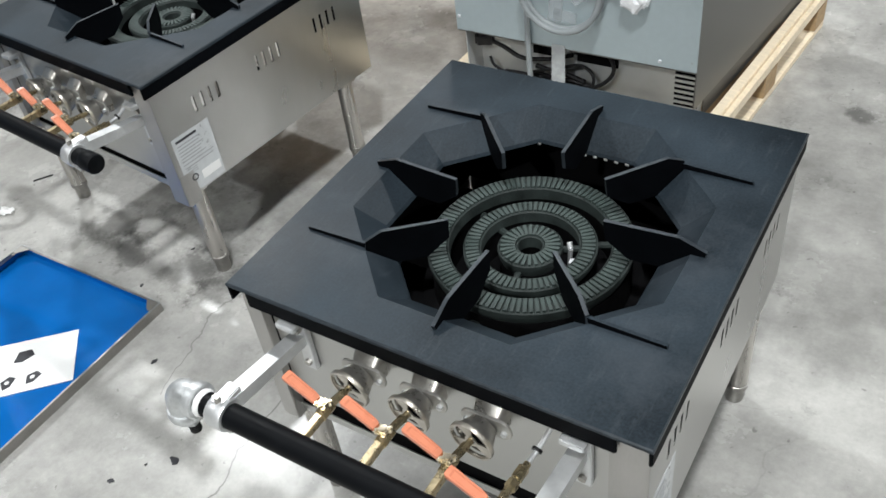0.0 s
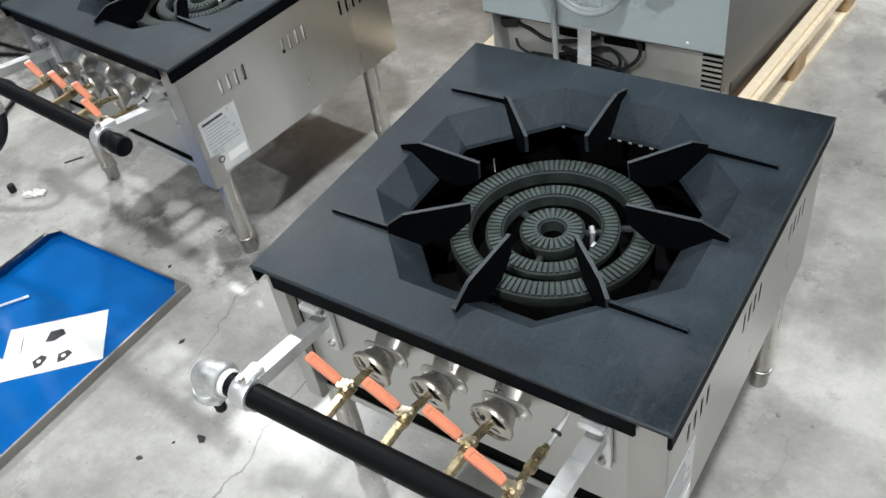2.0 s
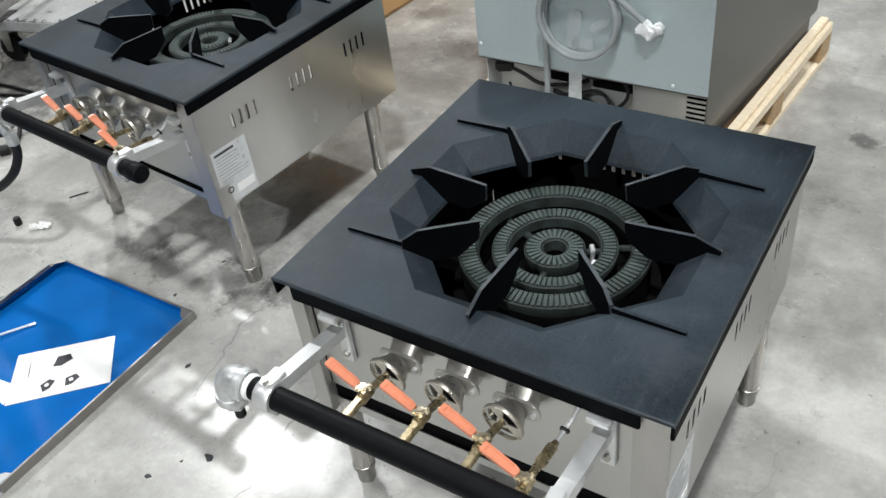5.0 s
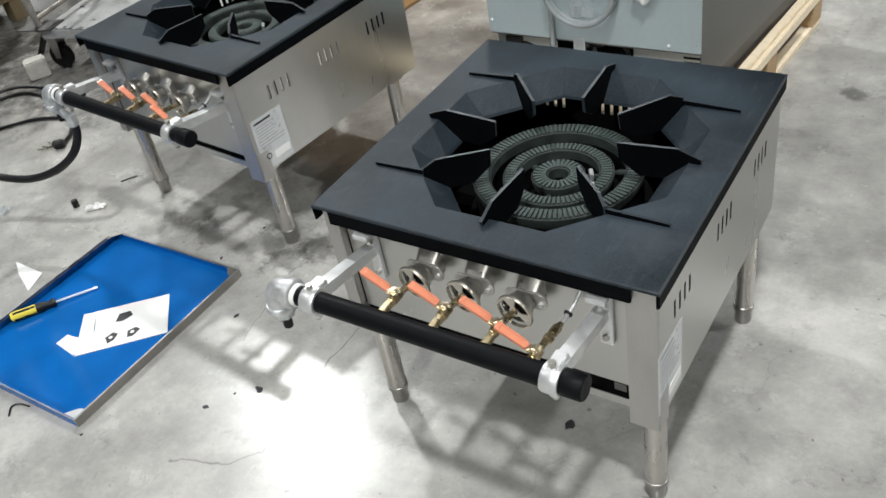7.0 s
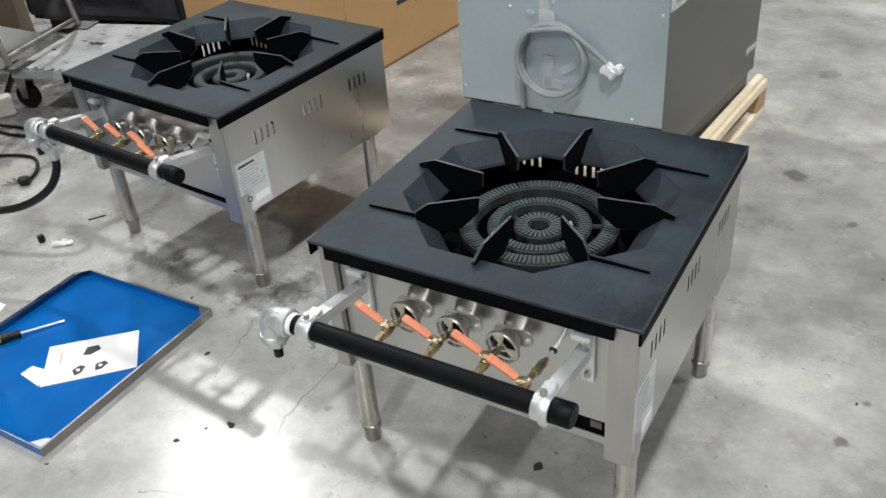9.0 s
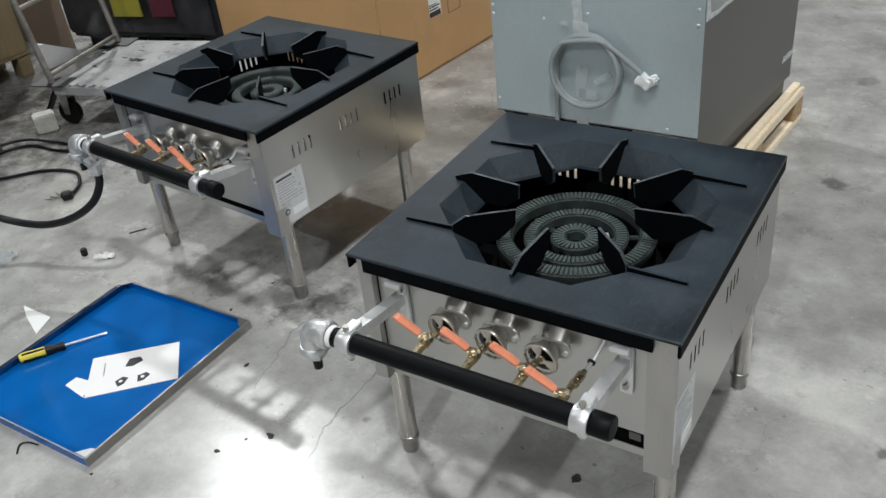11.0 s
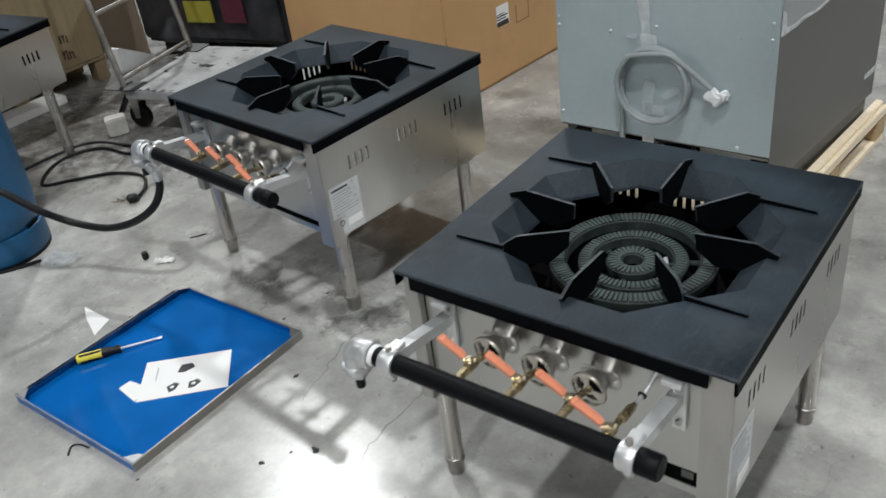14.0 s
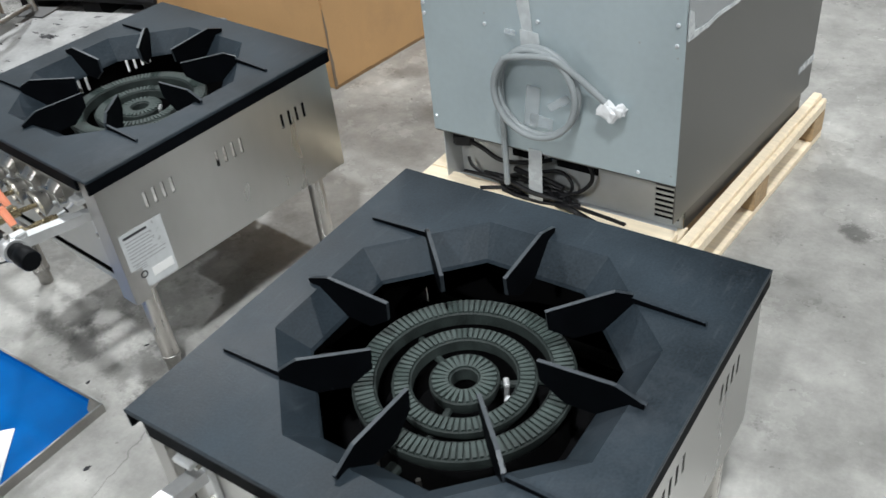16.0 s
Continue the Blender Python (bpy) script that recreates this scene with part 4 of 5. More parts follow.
def data_plate(m, parent_label, ink):
    """A printed silver sticker on a side panel: u along y, w up."""
    root = thing("data_plate", parent_label, "label", "data plates", m)
    bm = B()
    prism(bm, [(0.0, 0.012), (0.035, 0.0), (0.105, 0.0), (0.105, 0.148), (0.0, 0.148)], 0.0006, TURN_X)
    part("sheet", bm, PLATE, root)
    rnd = random.Random(4)
    for k, w in enumerate((0.134, 0.124, 0.116, 0.108, 0.100, 0.092, 0.084, 0.075, 0.066)):
        bm = B()
        box(bm, 0.0006, 0.0009, 0.008, 0.008 + rnd.uniform(0.055, 0.090) if k else 0.066, w, w + (0.006 if k == 0 else 0.0025))
        part("print_line", bm, ink if k == 0 else GREY_INK, root)
    bm = B()
    lathe(bm, [(0.006, 0.0), (0.009, 0.0), (0.009, 0.0003), (0.006, 0.0003), (0.006, 0.0)], (0.0006, 0.026, 0.036), (1, 0, 0), n=16)
    part("round_mark", bm, ink, root)
    bm = B()
    box(bm, 0.0004, 0.0010, 0.046, 0.099, 0.018, 0.040)
    part("white_field", bm, WHITE, root)
    for k in range(3):
        bm = B()
        box(bm, 0.0004, 0.0009, 0.010, 0.040, 0.050 + 0.005 * k, 0.0515 + 0.005 * k)
        part("print_line", bm, GREY_INK, root)
    return root


data_plate(pose(-1.220, 0.431, 0, 0, 0, -5.84) @ pose(BX1 + 0.0015, 0.030, 0.258), "silver printed data plate stuck on the stove side panel", INK)
data_plate(pose(BX1 + 0.0015, 0.012, 0.264), "silver printed data plate under loose clear film", GREY_INK)


# ---- blue tray with what lies in it ----
tray = thing("drip_tray", "shallow steel tray covered in blue film lying on the floor", "tray", m=pose(-0.873, -0.045, 0, 0, 0, 0.3))
TW, TD = 0.2555, 0.2885
bm = B()
box(bm, -TW + 0.003, TW - 0.003, -TD + 0.003, TD - 0.003, 0.0, 0.004)
part("film_sheet", bm, BLUE, tray, "glossy blue protective film")
for x0, x1, y0, y1 in ((-TW, -TW + 0.003, -TD, TD), (TW - 0.003, TW, -TD, TD), (-TW + 0.003, TW - 0.003, -TD, -TD + 0.003), (-TW + 0.003, TW - 0.003, TD - 0.003, TD)):
    bm = B()
    box(bm, x0, x1, y0, y1, 0.0, 0.024)
    if x1 - x0 > 0.1:
        s = 1 if y0 < 0 else -1
        yy = (y0, y0 + 0.005) if s > 0 else (y1 - 0.006, y1)
        box(bm, x0, x1, *yy, 0.0235, 0.025)
    else:
        xx = (x0, x0 + 0.013) if x0 < 0 else (x1 - 0.006, x1)
        box(bm, *xx, y0, y1, 0.0235, 0.025)
    part("rim", bm, BLUE if y1 < 0 else TRAY_RIM, tray, "rim wrapped in blue film" if y1 < 0 else "folded steel rim")
for x0, x1, y0, y1 in ((-TW + 0.0032, -TW + 0.0042, -TD + 0.004, TD - 0.004), (TW - 0.0042, TW - 0.0032, -TD + 0.004, TD - 0.004), (-TW + 0.005, TW - 0.005, -TD + 0.0032, -TD + 0.0042), (-TW + 0.005, TW - 0.005, TD - 0.0042, TD - 0.0032)):
    bm = B()
    box(bm, x0, x1, y0, y1, 0.0042, 0.0225)
    part("film_upstand", bm, BLUE, tray)
for sx in (-1, 1):
    for sy in (-1, 1):
        bm = B()
        prism(bm, [(0, 0), (0.036, 0), (0.012, 0.026), (0, 0.03)], 0.002, Matrix.Translation((sx * (TW - 0.004), sy * (TD - 0.004), 0.0265)) @ Matrix(((-sx, 0, 0, 0), (0, 0, -sy, 0), (0, 1, 0, 0), (0, 0, 0, 1))))
        part("corner_fold", bm, TRAY_RIM if sy > 0 or sx < 0 else PLATE, tray, "bare folded steel corner" if sy > 0 or sx < 0 else "torn silvery film corner")
for x0, x1, y0, y1 in ((-TW - 0.001, -TW + 0.003, -TD, TD), (TW - 0.003, TW + 0.001, -TD, TD), (-TW + 0.0035, TW - 0.0035, -TD - 0.001, -TD + 0.002), (-TW + 0.0035, TW - 0.0035, TD - 0.0025, TD + 0.001)):
    bm = B()
    box(bm, x0, x1, y0, y1, 0.0252, 0.0272, 0.0006)
    part("rim_edge", bm, TRAY_EDGE, tray, "thin bare steel edge")
bm = B()
box(bm, -TW + 0.0034, -TW + 0.017, -TD + 0.03, TD - 0.04, 0.0252, 0.0262)
part("inner_fold", bm, DARK_FILM, tray, "blue film over the folded rim, darkened for its shade")


def flat_sheet(name, corners, z, mat, label, category, t=0.0008):
    bm = B()
    lo = [bm.verts.new((x, y, z)) for x, y in corners]
    hi = [bm.verts.new((x, y, z + t)) for x, y in corners]
    bm.faces.new(lo[::-1])
    bm.faces.new(hi)
    n = len(lo)
    for k in range(n):
        bm.faces.new((lo[k], lo[(k + 1) % n], hi[(k + 1) % n], hi[k]))
    return tagged(new(name, mesh_of(name, bm, mat)), label, category)


leaflet = flat_sheet("leaflet", [(-0.821, -0.176), (-0.648, -0.010), (-0.759, 0.104), (-0.931, -0.054)], 0.0052, WHITE, "white folded leaflet with three small dark pictures", "leaflet", 0.0016)
for cx, cy, s, a in ((-0.814, -0.013, 0.024, 0.2), (-0.782, -0.087, 0.0195, 0.8), (-0.742, -0.047, 0.0195, 0.5)):
    bm = B()
    prism(bm, [(-s, -0.5 * s), (-0.2 * s, -0.8 * s), (s, -0.35 * s), (0.8 * s, 0.5 * s), (-0.4 * s, 0.7 * s)], 0.0004, Matrix.Translation((cx, cy, 0.00701)) @ Matrix.Rotation(a + 0.75, 4, "Z") @ Matrix(((1, 0, 0, 0), (0, 0, 1, 0), (0, 1, 0, 0), (0, 0, 0, 1))))
    pic = part("printed_picture", bm, INK, leaflet)
    if s < 0.02:
        bm = B()
        prism(bm, [(0.3 * s * math.cos(k * 1.047), 0.3 * s * math.sin(k * 1.047)) for k in range(6)], 0.0003, Matrix.Translation((cx, cy, 0.0074)) @ Matrix(((1, 0, 0, 0), (0, 0, 1, 0), (0, 1, 0, 0), (0, 0, 0, 1))))
        part("picture_centre", bm, WHITE, pic)
for k in range(3):
    bm = B()
    box(bm, -0.022 + 0.004 * k, 0.016, -0.001, 0.0012, 0.0, 0.0003, m=Matrix.Translation((-0.868 + 0.007 * k, -0.068 - 0.007 * k, 0.00685)) @ Matrix.Rotation(-0.8, 4, "Z"))
    part("print_line", bm, GREY_INK, leaflet)
flat_sheet("paper_slip", [(-0.914, -0.163), (-0.828, -0.175), (-0.856, -0.121), (-0.912, -0.127)], 0.0043, WHITE, "small white paper slip under the leaflet", "paper", 0.0005)


def screwdriver():
    root = thing("screwdriver", "screwdriver with yellow and black grip lying in the tray", "screwdriver", m=look((-1.094, -0.131, 0.0195), (-0.985, 0.042, 0.0095)) @ Matrix.Rotation(math.pi, 4, "Y"))
    bm = B()
    lathe(bm, [(0.0, -0.03), (0.010, -0.03), (0.013, -0.026), (0.0138, -0.01), (0.013, 0.01), (0.0138, 0.03), (0.0132, 0.038), (0.0, 0.038)], n=14)
    part("grip", bm, YELLOW, root, "yellow plastic grip", True)
    bm = B()
    lathe(bm, [(0.0, 0.038), (0.0135, 0.038), (0.014, 0.05), (0.0115, 0.062), (0.010, 0.075), (0.0125, 0.083), (0.0115, 0.09), (0.0, 0.09)], n=14)
    part("collar", bm, BLACK, root, "black rubber collar", True)
    for a in (0.4, 1.97, 3.54, 5.11):
        bm = B()
        box(bm, -0.0035, 0.0035, 0.0113, 0.0143, -0.022, 0.037, 0.001, Matrix.Rotation(a, 4, "Z"))
        part("grip_inlay", bm, BLACK, root, "black rubber inlay")
    bm = B()
    rod(bm, (0, 0, 0.088), (0, 0, 0.19), 0.0035, n=10)
    box(bm, -0.0045, 0.0045, -0.001, 0.001, 0.188, 0.204)
    part("blade", bm, BLADE, root, "chrome blade")
    return root


screwdriver()

# ---- oven on its pallet ----
oven = thing("convection_oven", "grey sheet steel oven seen from its back", "oven", m=pose(0, 1.200, 0))
OX0, OX1, OD, OTOP = -0.330, 0.318, 0.79, 1.02
SPLAY = Matrix.Translation((OX1, 0, 0)) @ Matrix.Rotation(radians(-5.7), 4, "Z") @ Matrix.Translation((-OX1, 0, 0))
bm = B()
box(bm, OX0, OX1, 0.0, 0.004, 0.302, OTOP, 0.001)
back = part("back_panel", bm, GREY_PAINT, oven, "blue-grey sheet steel back panel")
bm = B()
box(bm, OX1 - 0.004, OX1 - 0.0005, 0.0045, OD, 0.197, OTOP)
part("side_panel", bm, SIDE_STEEL, oven, "brushed steel side panel").matrix_local = SPLAY
bm = B()
box(bm, OX0 + 0.0005, OX0 + 0.004, 0.0045, OD, 0.297, OTOP)
part("side_panel", bm, SIDE_STEEL, oven)
bm = B()
prism(bm, [(OX0 + 0.001, 0.0), (OX1 - 0.001, 0.0), (OX1 + 0.077, OD), (OX0 + 0.001, OD)], 0.004, Matrix(((1, 0, 0, 0), (0, 0, 1, 0), (0, 1, 0, OTOP + 0.002), (0, 0, 0, 1))))
part("top_panel", bm, SIDE_STEEL, oven)
bm = B()
box(bm, OX0 + 0.005, OX1 + 0.068, OD - 0.008, OD - 0.005, 0.198, OTOP - 0.001)
part("front_panel", bm, SIDE_STEEL, oven)
bm = B()
box(bm, OX0 + 0.005, OX1 - 0.005, 0.005, OD - 0.006, 0.296, 0.300)
part("floor_panel", bm, SIDE_STEEL, oven)
louvres = [(0.240, 0.302, 0.148 + 0.0150 * k, 0.156 + 0.0150 * k) for k in range(8)]
bm = B()
pierced(bm, OX0 + 0.02, OX1 - 0.006, 0.13, 0.296, louvres, 0.002, Matrix.Translation((0, 0.085, 0)))
part("base_panel", bm, BASE_GREY, oven, "steel base panel with louvred vent")
bm = B()
box(bm, OX0 + 0.017, OX0 + 0.0195, 0.012, OD - 0.02, 0.13, 0.2955)
part("base_side", bm, BASE_GREY, oven)
# right base side is a darker copy, the gap's shade painted in
bm = B()
box(bm, OX1 - 0.014, OX1 - 0.011, 0.087, OD - 0.02, 0.13, 0.2955)
part("base_side", bm, STEEL_IN, oven).matrix_local = SPLAY
bm = B()
box(bm, OX0 + 0.02, OX1 - 0.016, 0.09, 0.1, 0.14, 0.295)
part("vent_backing", bm, VOID, oven)
# dark strip put in for the shade below the panel's overhang
bm = B()
box(bm, OX0 + 0.021, OX1 - 0.016, 0.070, 0.0835, 0.262, 0.2955)
part("recess_shade", bm, STEEL_IN, oven, "dark strip that paints the shade under the back panel")
# two black plates paint dark notches onto the base panel
for x0, x1 in ((-0.150, -0.058), (-0.022, 0.092)):
    bm = B()
    box(bm, x0, x1, 0.0815, 0.0838, 0.222, 0.2615)
    part("shade_notch", bm, VOID, oven, "black plate painted in for the dark under the back panel")
bm = B()
box(bm, OX0 + 0.02, OX1 - 0.016, 0.066, 0.0838, 0.1290, 0.1330)
part("base_ledge", bm, BASE_GREY, oven)
bm = B()
box(bm, OX0 + 0.02, OX1 - 0.02, 0.101, OD - 0.02, 0.1295, 0.164)
part("base_plinth", bm, STEEL_IN, oven)
for x, z in ((-0.322, 0.640), (-0.321, 0.614), (-0.154, 0.612), (-0.016, 0.637), (0.301, 0.676), (0.301, 0.632), (-0.319, 0.342), (0.229, 0.317), (-0.313, 0.90), (0.304, 0.90), (0.0, 0.90)):
    bm = B()
    lathe(bm, [(0.0, -0.004), (0.0035, -0.0036), (0.005, -0.0015), (0.005, 0.0), (0.0, 0.0)], (x, 0, z), (0, 1, 0), n=10)
    part("screw", bm, BLADE, back, "", True)
for x, z in ((-0.154, 0.637), (0.221, 0.627), (0.304, 0.606), (0.306, 0.326)):
    bm = B()
    lathe(bm, [(0.0, -0.0006), (0.0022, -0.0006), (0.0022, 0.0), (0.0, 0.0)], (x, 0, z), (0, 1, 0), n=8)
    part("screw_hole", bm, GREY_INK, back)
bm = B()
prism(bm, [(0.004, 0.646), (0.09, 0.645), (0.137, 0.651), (0.225, 0.646), (0.34, 0.655), (0.42, 0.70), (0.44, 0.9), (0.004, 0.9)], 0.0012, Matrix.Translation((OX1 + 0.001, 0, 0)) @ TURN_X)
part("film_remnant", bm, FILM, oven, "torn remnant of clear protective film").matrix_local = SPLAY
bm = B()
prism(bm, [(0.004, 0.643), (0.09, 0.642), (0.137, 0.648), (0.225, 0.643), (0.34, 0.652), (0.34, 0.657), (0.225, 0.650), (0.137, 0.656), (0.09, 0.651), (0.03, 0.656), (0.02, 0.70), (0.004, 0.71)], 0.003, Matrix.Translation((OX1 + 0.003, 0, 0)) @ TURN_X)
part("film_fold", bm, TAPE, oven, "curled pale edge of the film").matrix_local = SPLAY
bm = B()
box(bm, OX1, OX1 + 0.0012, 0.69, OD + 0.004, 0.276, 0.296)
part("tape_strip", bm, TAPE, oven).matrix_local = SPLAY

cord = thing("coiled_cable", "coiled grey power cord hung on the oven back with clear tape", "cable", m=pose(0, 1.200, 0))
CX, CZ = -0.009, 0.477
bm = B()
loop = []
for k in range(64):
    a = math.pi - 2 * math.pi * k / 26
    r = 0.104 - 0.0045 * math.sin(k * 0.12) ** 2
    loop.append((CX + r * math.cos(a), -0.012 - 0.0165 * k / 26, CZ + 1.04 * r * math.sin(a)))
tail_end = [(0.03, -0.043, 0.578), (0.066, -0.036, 0.560), (0.100, -0.027, 0.532), (0.132, -0.02, 0.503), (0.158, -0.016, 0.480)]
start = [(-0.112, -0.012, 0.20), (-0.114, -0.010, 0.30), (-0.1135, -0.012, 0.40)]
tube(bm, start + loop[:57] + tail_end, 0.0076, 10, 3)
part("cable", bm, CORD, cord, "grey flexible cable", True)
bm = B()
box(bm, -0.024, 0.024, -0.030, -0.006, -0.024, 0.014, 0.006, Matrix.Translation((0.166, 0, 0.468)) @ Matrix.Rotation(0.6, 4, "Y"))
box(bm, 0.012, 0.036, -0.03, -0.008, -0.006, 0.02, 0.005, Matrix.Translation((0.166, 0, 0.472)) @ Matrix.Rotation(0.3, 4, "Y"))
bmesh.ops.subdivide_edges(bm, edges=bm.edges, cuts=2, use_grid_fill=True)
for v in bm.verts:
    v.co += Vector((1, 0.4, 1)) * 0.006 * noise.noise(v.co * 90.0)
part("plug_wrap", bm, WHITE_TAG, cord, "plug wrapped in white film")
bm = B()
prism(bm, [(-0.082, 0.76), (-0.040, 0.76), (-0.026, 0.575), (-0.046, 0.57), (-0.052, 0.60)], 0.0012, Matrix.Translation((0, -0.0035, 0)))
part("tape", bm, TAPE, cord, "strip of clear tape")
bm = B()
prism(bm, [(-0.058, 0.578), (-0.010, 0.578), (-0.012, 0.612), (-0.060, 0.616)], 0.001, Matrix.Translation((0, -0.006, 0)))
part("tape", bm, TAPE, cord)
for u, w, du, dw, tl in ((-0.035, 0.43, 0.018, 0.052, 0.12), (-0.012, 0.395, 0.03, 0.014, 0.1), (0.035, 0.452, 0.03, 0.010, -0.6), (-0.085, 0.605, 0.014, 0.006, 0.1)):
    bm = B()
    box(bm, -du, du, -0.010, -0.002, -dw, dw, 0.002, Matrix.Translation((u, 0, w)) @ Matrix.Rotation(tl, 4, "Y"))
    part("plastic_scrap", bm, FILM, cord, "crumpled clear plastic scrap")

pallet = thing("wooden_pallet", "pale pine pallet under the oven", "pallet", m=pose(0, 1.200, 0))
PX0, PX1 = -0.388, 0.384
for k, y in enumerate((-0.04, 0.158, 0.316, 0.474, 0.632, 0.76)):
    bm = B()
    box(bm, PX0, PX1 - 0.062 if k == 0 else PX1 - 0.10, y, y + (0.14 if k == 0 else 0.1), 0.108, 0.1285, 0.002)
    part("deck_board", bm, PINE, pallet)
for x0, x1, y0, y1 in ((PX0, 0.318, -0.052, 0.040), (PX0, PX0 + 0.052, 0.042, 0.60)):
    bm = B()
    box(bm, x0, x1, y0, y1, 0.1290, 0.1560, 0.003)
    part("rim_board", bm, PINE, pallet, "pale pine rim board")
ASLANT = Matrix.Translation((0.322, 0, 0)) @ Matrix.Rotation(radians(-4.6), 4, "Z") @ Matrix.Translation((-0.322, 0, 0))
for x0, x1, z0, z1 in ((PX0, PX0 + 0.04, 0.09, 0.1078), (-0.03, 0.01, 0.09, 0.1078), (0.325, 0.351, 0.094, 0.140), (0.3515, 0.366, 0.094, 0.128)):
    bm = B()
    box(bm, x0, x1, -0.04, 0.875 if x0 < 0.356 else 0.865, z0, z1, 0.003)
    e = part("stringer", bm, PINE, pallet)
    if x0 > 0.3:
        e.matrix_local = ASLANT
for x in (PX0, -0.03, 0.327):
    for y in (-0.04, 0.38, 0.79):
        bm = B()
        box(bm, x, x + 0.038, y + 0.004, y + 0.09, 0.022, 0.0938 if x > 0.3 else 0.0898, 0.002)
        e = part("block", bm, PINE_SHADE, pallet)
        if x > 0.3:
            e.matrix_local = ASLANT
    bm = B()
    box(bm, x, x + 0.038, -0.04, 0.88, 0.0, 0.0218, 0.002)
    e = part("bottom_board", bm, PINE, pallet)
    if x > 0.3:
        e.matrix_local = ASLANT
# added bearer that closes the gap so it stays dark
bm = B()
box(bm, 0.246, 0.270, -0.03, 0.86, 0.0, 0.0895, 0.002)
part("shade_bearer", bm, PINE_SHADE, pallet, "added brown bearer that darkens the pallet gap").matrix_local = ASLANT

cables = thing("loose_cables", "tangle of thin black cables lying on the pallet edge", "cable", m=pose(0, 1.200, 0.022))
for pts, r in (
    ([(-0.27, 0.03, 0.150), (-0.22, 0.02, 0.16), (-0.13, 0.03, 0.150), (-0.03, 0.02, 0.145), (0.03, 0.03, 0.155), (0.045, 0.035, 0.19), (0.01, 0.04, 0.215), (-0.05, 0.035, 0.2), (-0.14, 0.03, 0.17)], 0.0045),
    ([(-0.18, 0.045, 0.145), (-0.10, 0.0, 0.140), (-0.02, 0.03, 0.139), (0.06, 0.02, 0.138), (0.16, 0.01, 0.137), (0.20, 0.004, 0.137)], 0.005),
    ([(-0.16, 0.03, 0.16), (-0.08, 0.05, 0.155), (0.0, 0.02, 0.15), (-0.06, 0.0, 0.14), (-0.14, 0.01, 0.14)], 0.006),
    ([(-0.22, 0.05, 0.148), (-0.15, 0.045, 0.152), (-0.08, 0.01, 0.156), (0.0, 0.045, 0.15), (0.05, 0.02, 0.148)], 0.006),
    ([(-0.13, 0.055, 0.16), (-0.06, 0.03, 0.17), (-0.02, 0.04, 0.165), (0.03, 0.05, 0.15), (-0.03, 0.06, 0.148), (-0.1, 0.05, 0.15)], 0.0055),
    ([(-0.20, -0.005, 0.137), (-0.12, 0.02, 0.142), (-0.05, 0.0, 0.139), (0.02, 0.01, 0.14), (0.07, 0.03, 0.14)], 0.005),
    ([(-0.26, 0.04, 0.19), (-0.24, 0.03, 0.17), (-0.18, 0.03, 0.15), (-0.1, 0.02, 0.15)], 0.004),
    ([(-0.19, 0.06, 0.25), (-0.16, 0.05, 0.285), (-0.10, 0.055, 0.287), (-0.05, 0.05, 0.26), (0.0, 0.05, 0.245), (0.04, 0.045, 0.27), (0.085, 0.045, 0.25), (0.095, 0.04, 0.21), (0.06, 0.035, 0.17), (0.0, 0.03, 0.15)], 0.0055),
    ([(-0.27, 0.05, 0.235), (-0.22, 0.045, 0.225), (-0.16, 0.04, 0.205), (-0.08, 0.045, 0.215), (-0.02, 0.05, 0.235)], 0.006),
    ([(-0.14, 0.02, 0.165), (-0.10, 0.0, 0.175), (-0.05, -0.005, 0.165), (0.0, 0.0, 0.16), (0.03, 0.012, 0.15)], 0.0065),
    ([(-0.12, 0.04, 0.19), (-0.07, 0.035, 0.185), (-0.03, 0.04, 0.18), (0.02, 0.035, 0.172)], 0.007),
    ([(0.02, 0.0, 0.145), (0.06, -0.01, 0.15), (0.09, -0.012, 0.142), (0.13, -0.02, 0.137), (0.18, -0.028, 0.136)], 0.0075),
):
    bm = B()
    tube(bm, pts, r, 8, 6)
    part("cable", bm, BLACK, cables)
bm = B()
box(bm, -0.026, 0.026, -0.014, 0.014, 0.0, 0.034, 0.006, Matrix.Translation((-0.275, 0.045, 0.222)) @ Matrix.Rotation(0.4, 4, "Z"))
part("plug", bm, BLACK, cables)
bm = B()
box(bm, 0.0, 0.016, -0.01, 0.012, 0.0, 0.02, 0.004, Matrix.Translation((0.0, 0.02, 0.142)))
part("connector", bm, BLACK, cables)
bm = B()
prism(bm, [(-0.057, 0.145), (-0.018, 0.145), (-0.016, 0.290), (-0.052, 0.290)], 0.001, Matrix.Translation((0, -0.0025, 0)))
part("tape", bm, TAPE, cables, "strip of pale tape")

# ---- cardboard box ----
carton = thing("cardboard_box", "large brown cardboard box standing on the floor", "box", m=pose(-1.163, 1.725, 0, 0, 0, -4.6))
bm = B()
box(bm, -1.0, 0, 0, 0.95, 0.0, 0.95, 0.004)
part("carton", bm, CARD, carton)
bm = B()
box(bm, 0.0, 0.0015, 0.004, 0.94, 0.0, 0.010)
part("bottom_edge", bm, CARD_EDGE, carton)
bm = B()
out = [(0.0, 0.0)] + [(0.0 + 0.03 * k, 0.010 + 0.007 * abs(noise.noise(Vector((k * 0.9, 3.1, 0))))) for k in range(32)] + [(0.94, 0.0)]
prism(bm, out, 0.0016, Matrix.Translation((0.0012, 0, 0)) @ TURN_X)
part("ragged_edge", bm, CARD_EDGE, carton, "ragged dark strip along the lower edge")
bm = B()
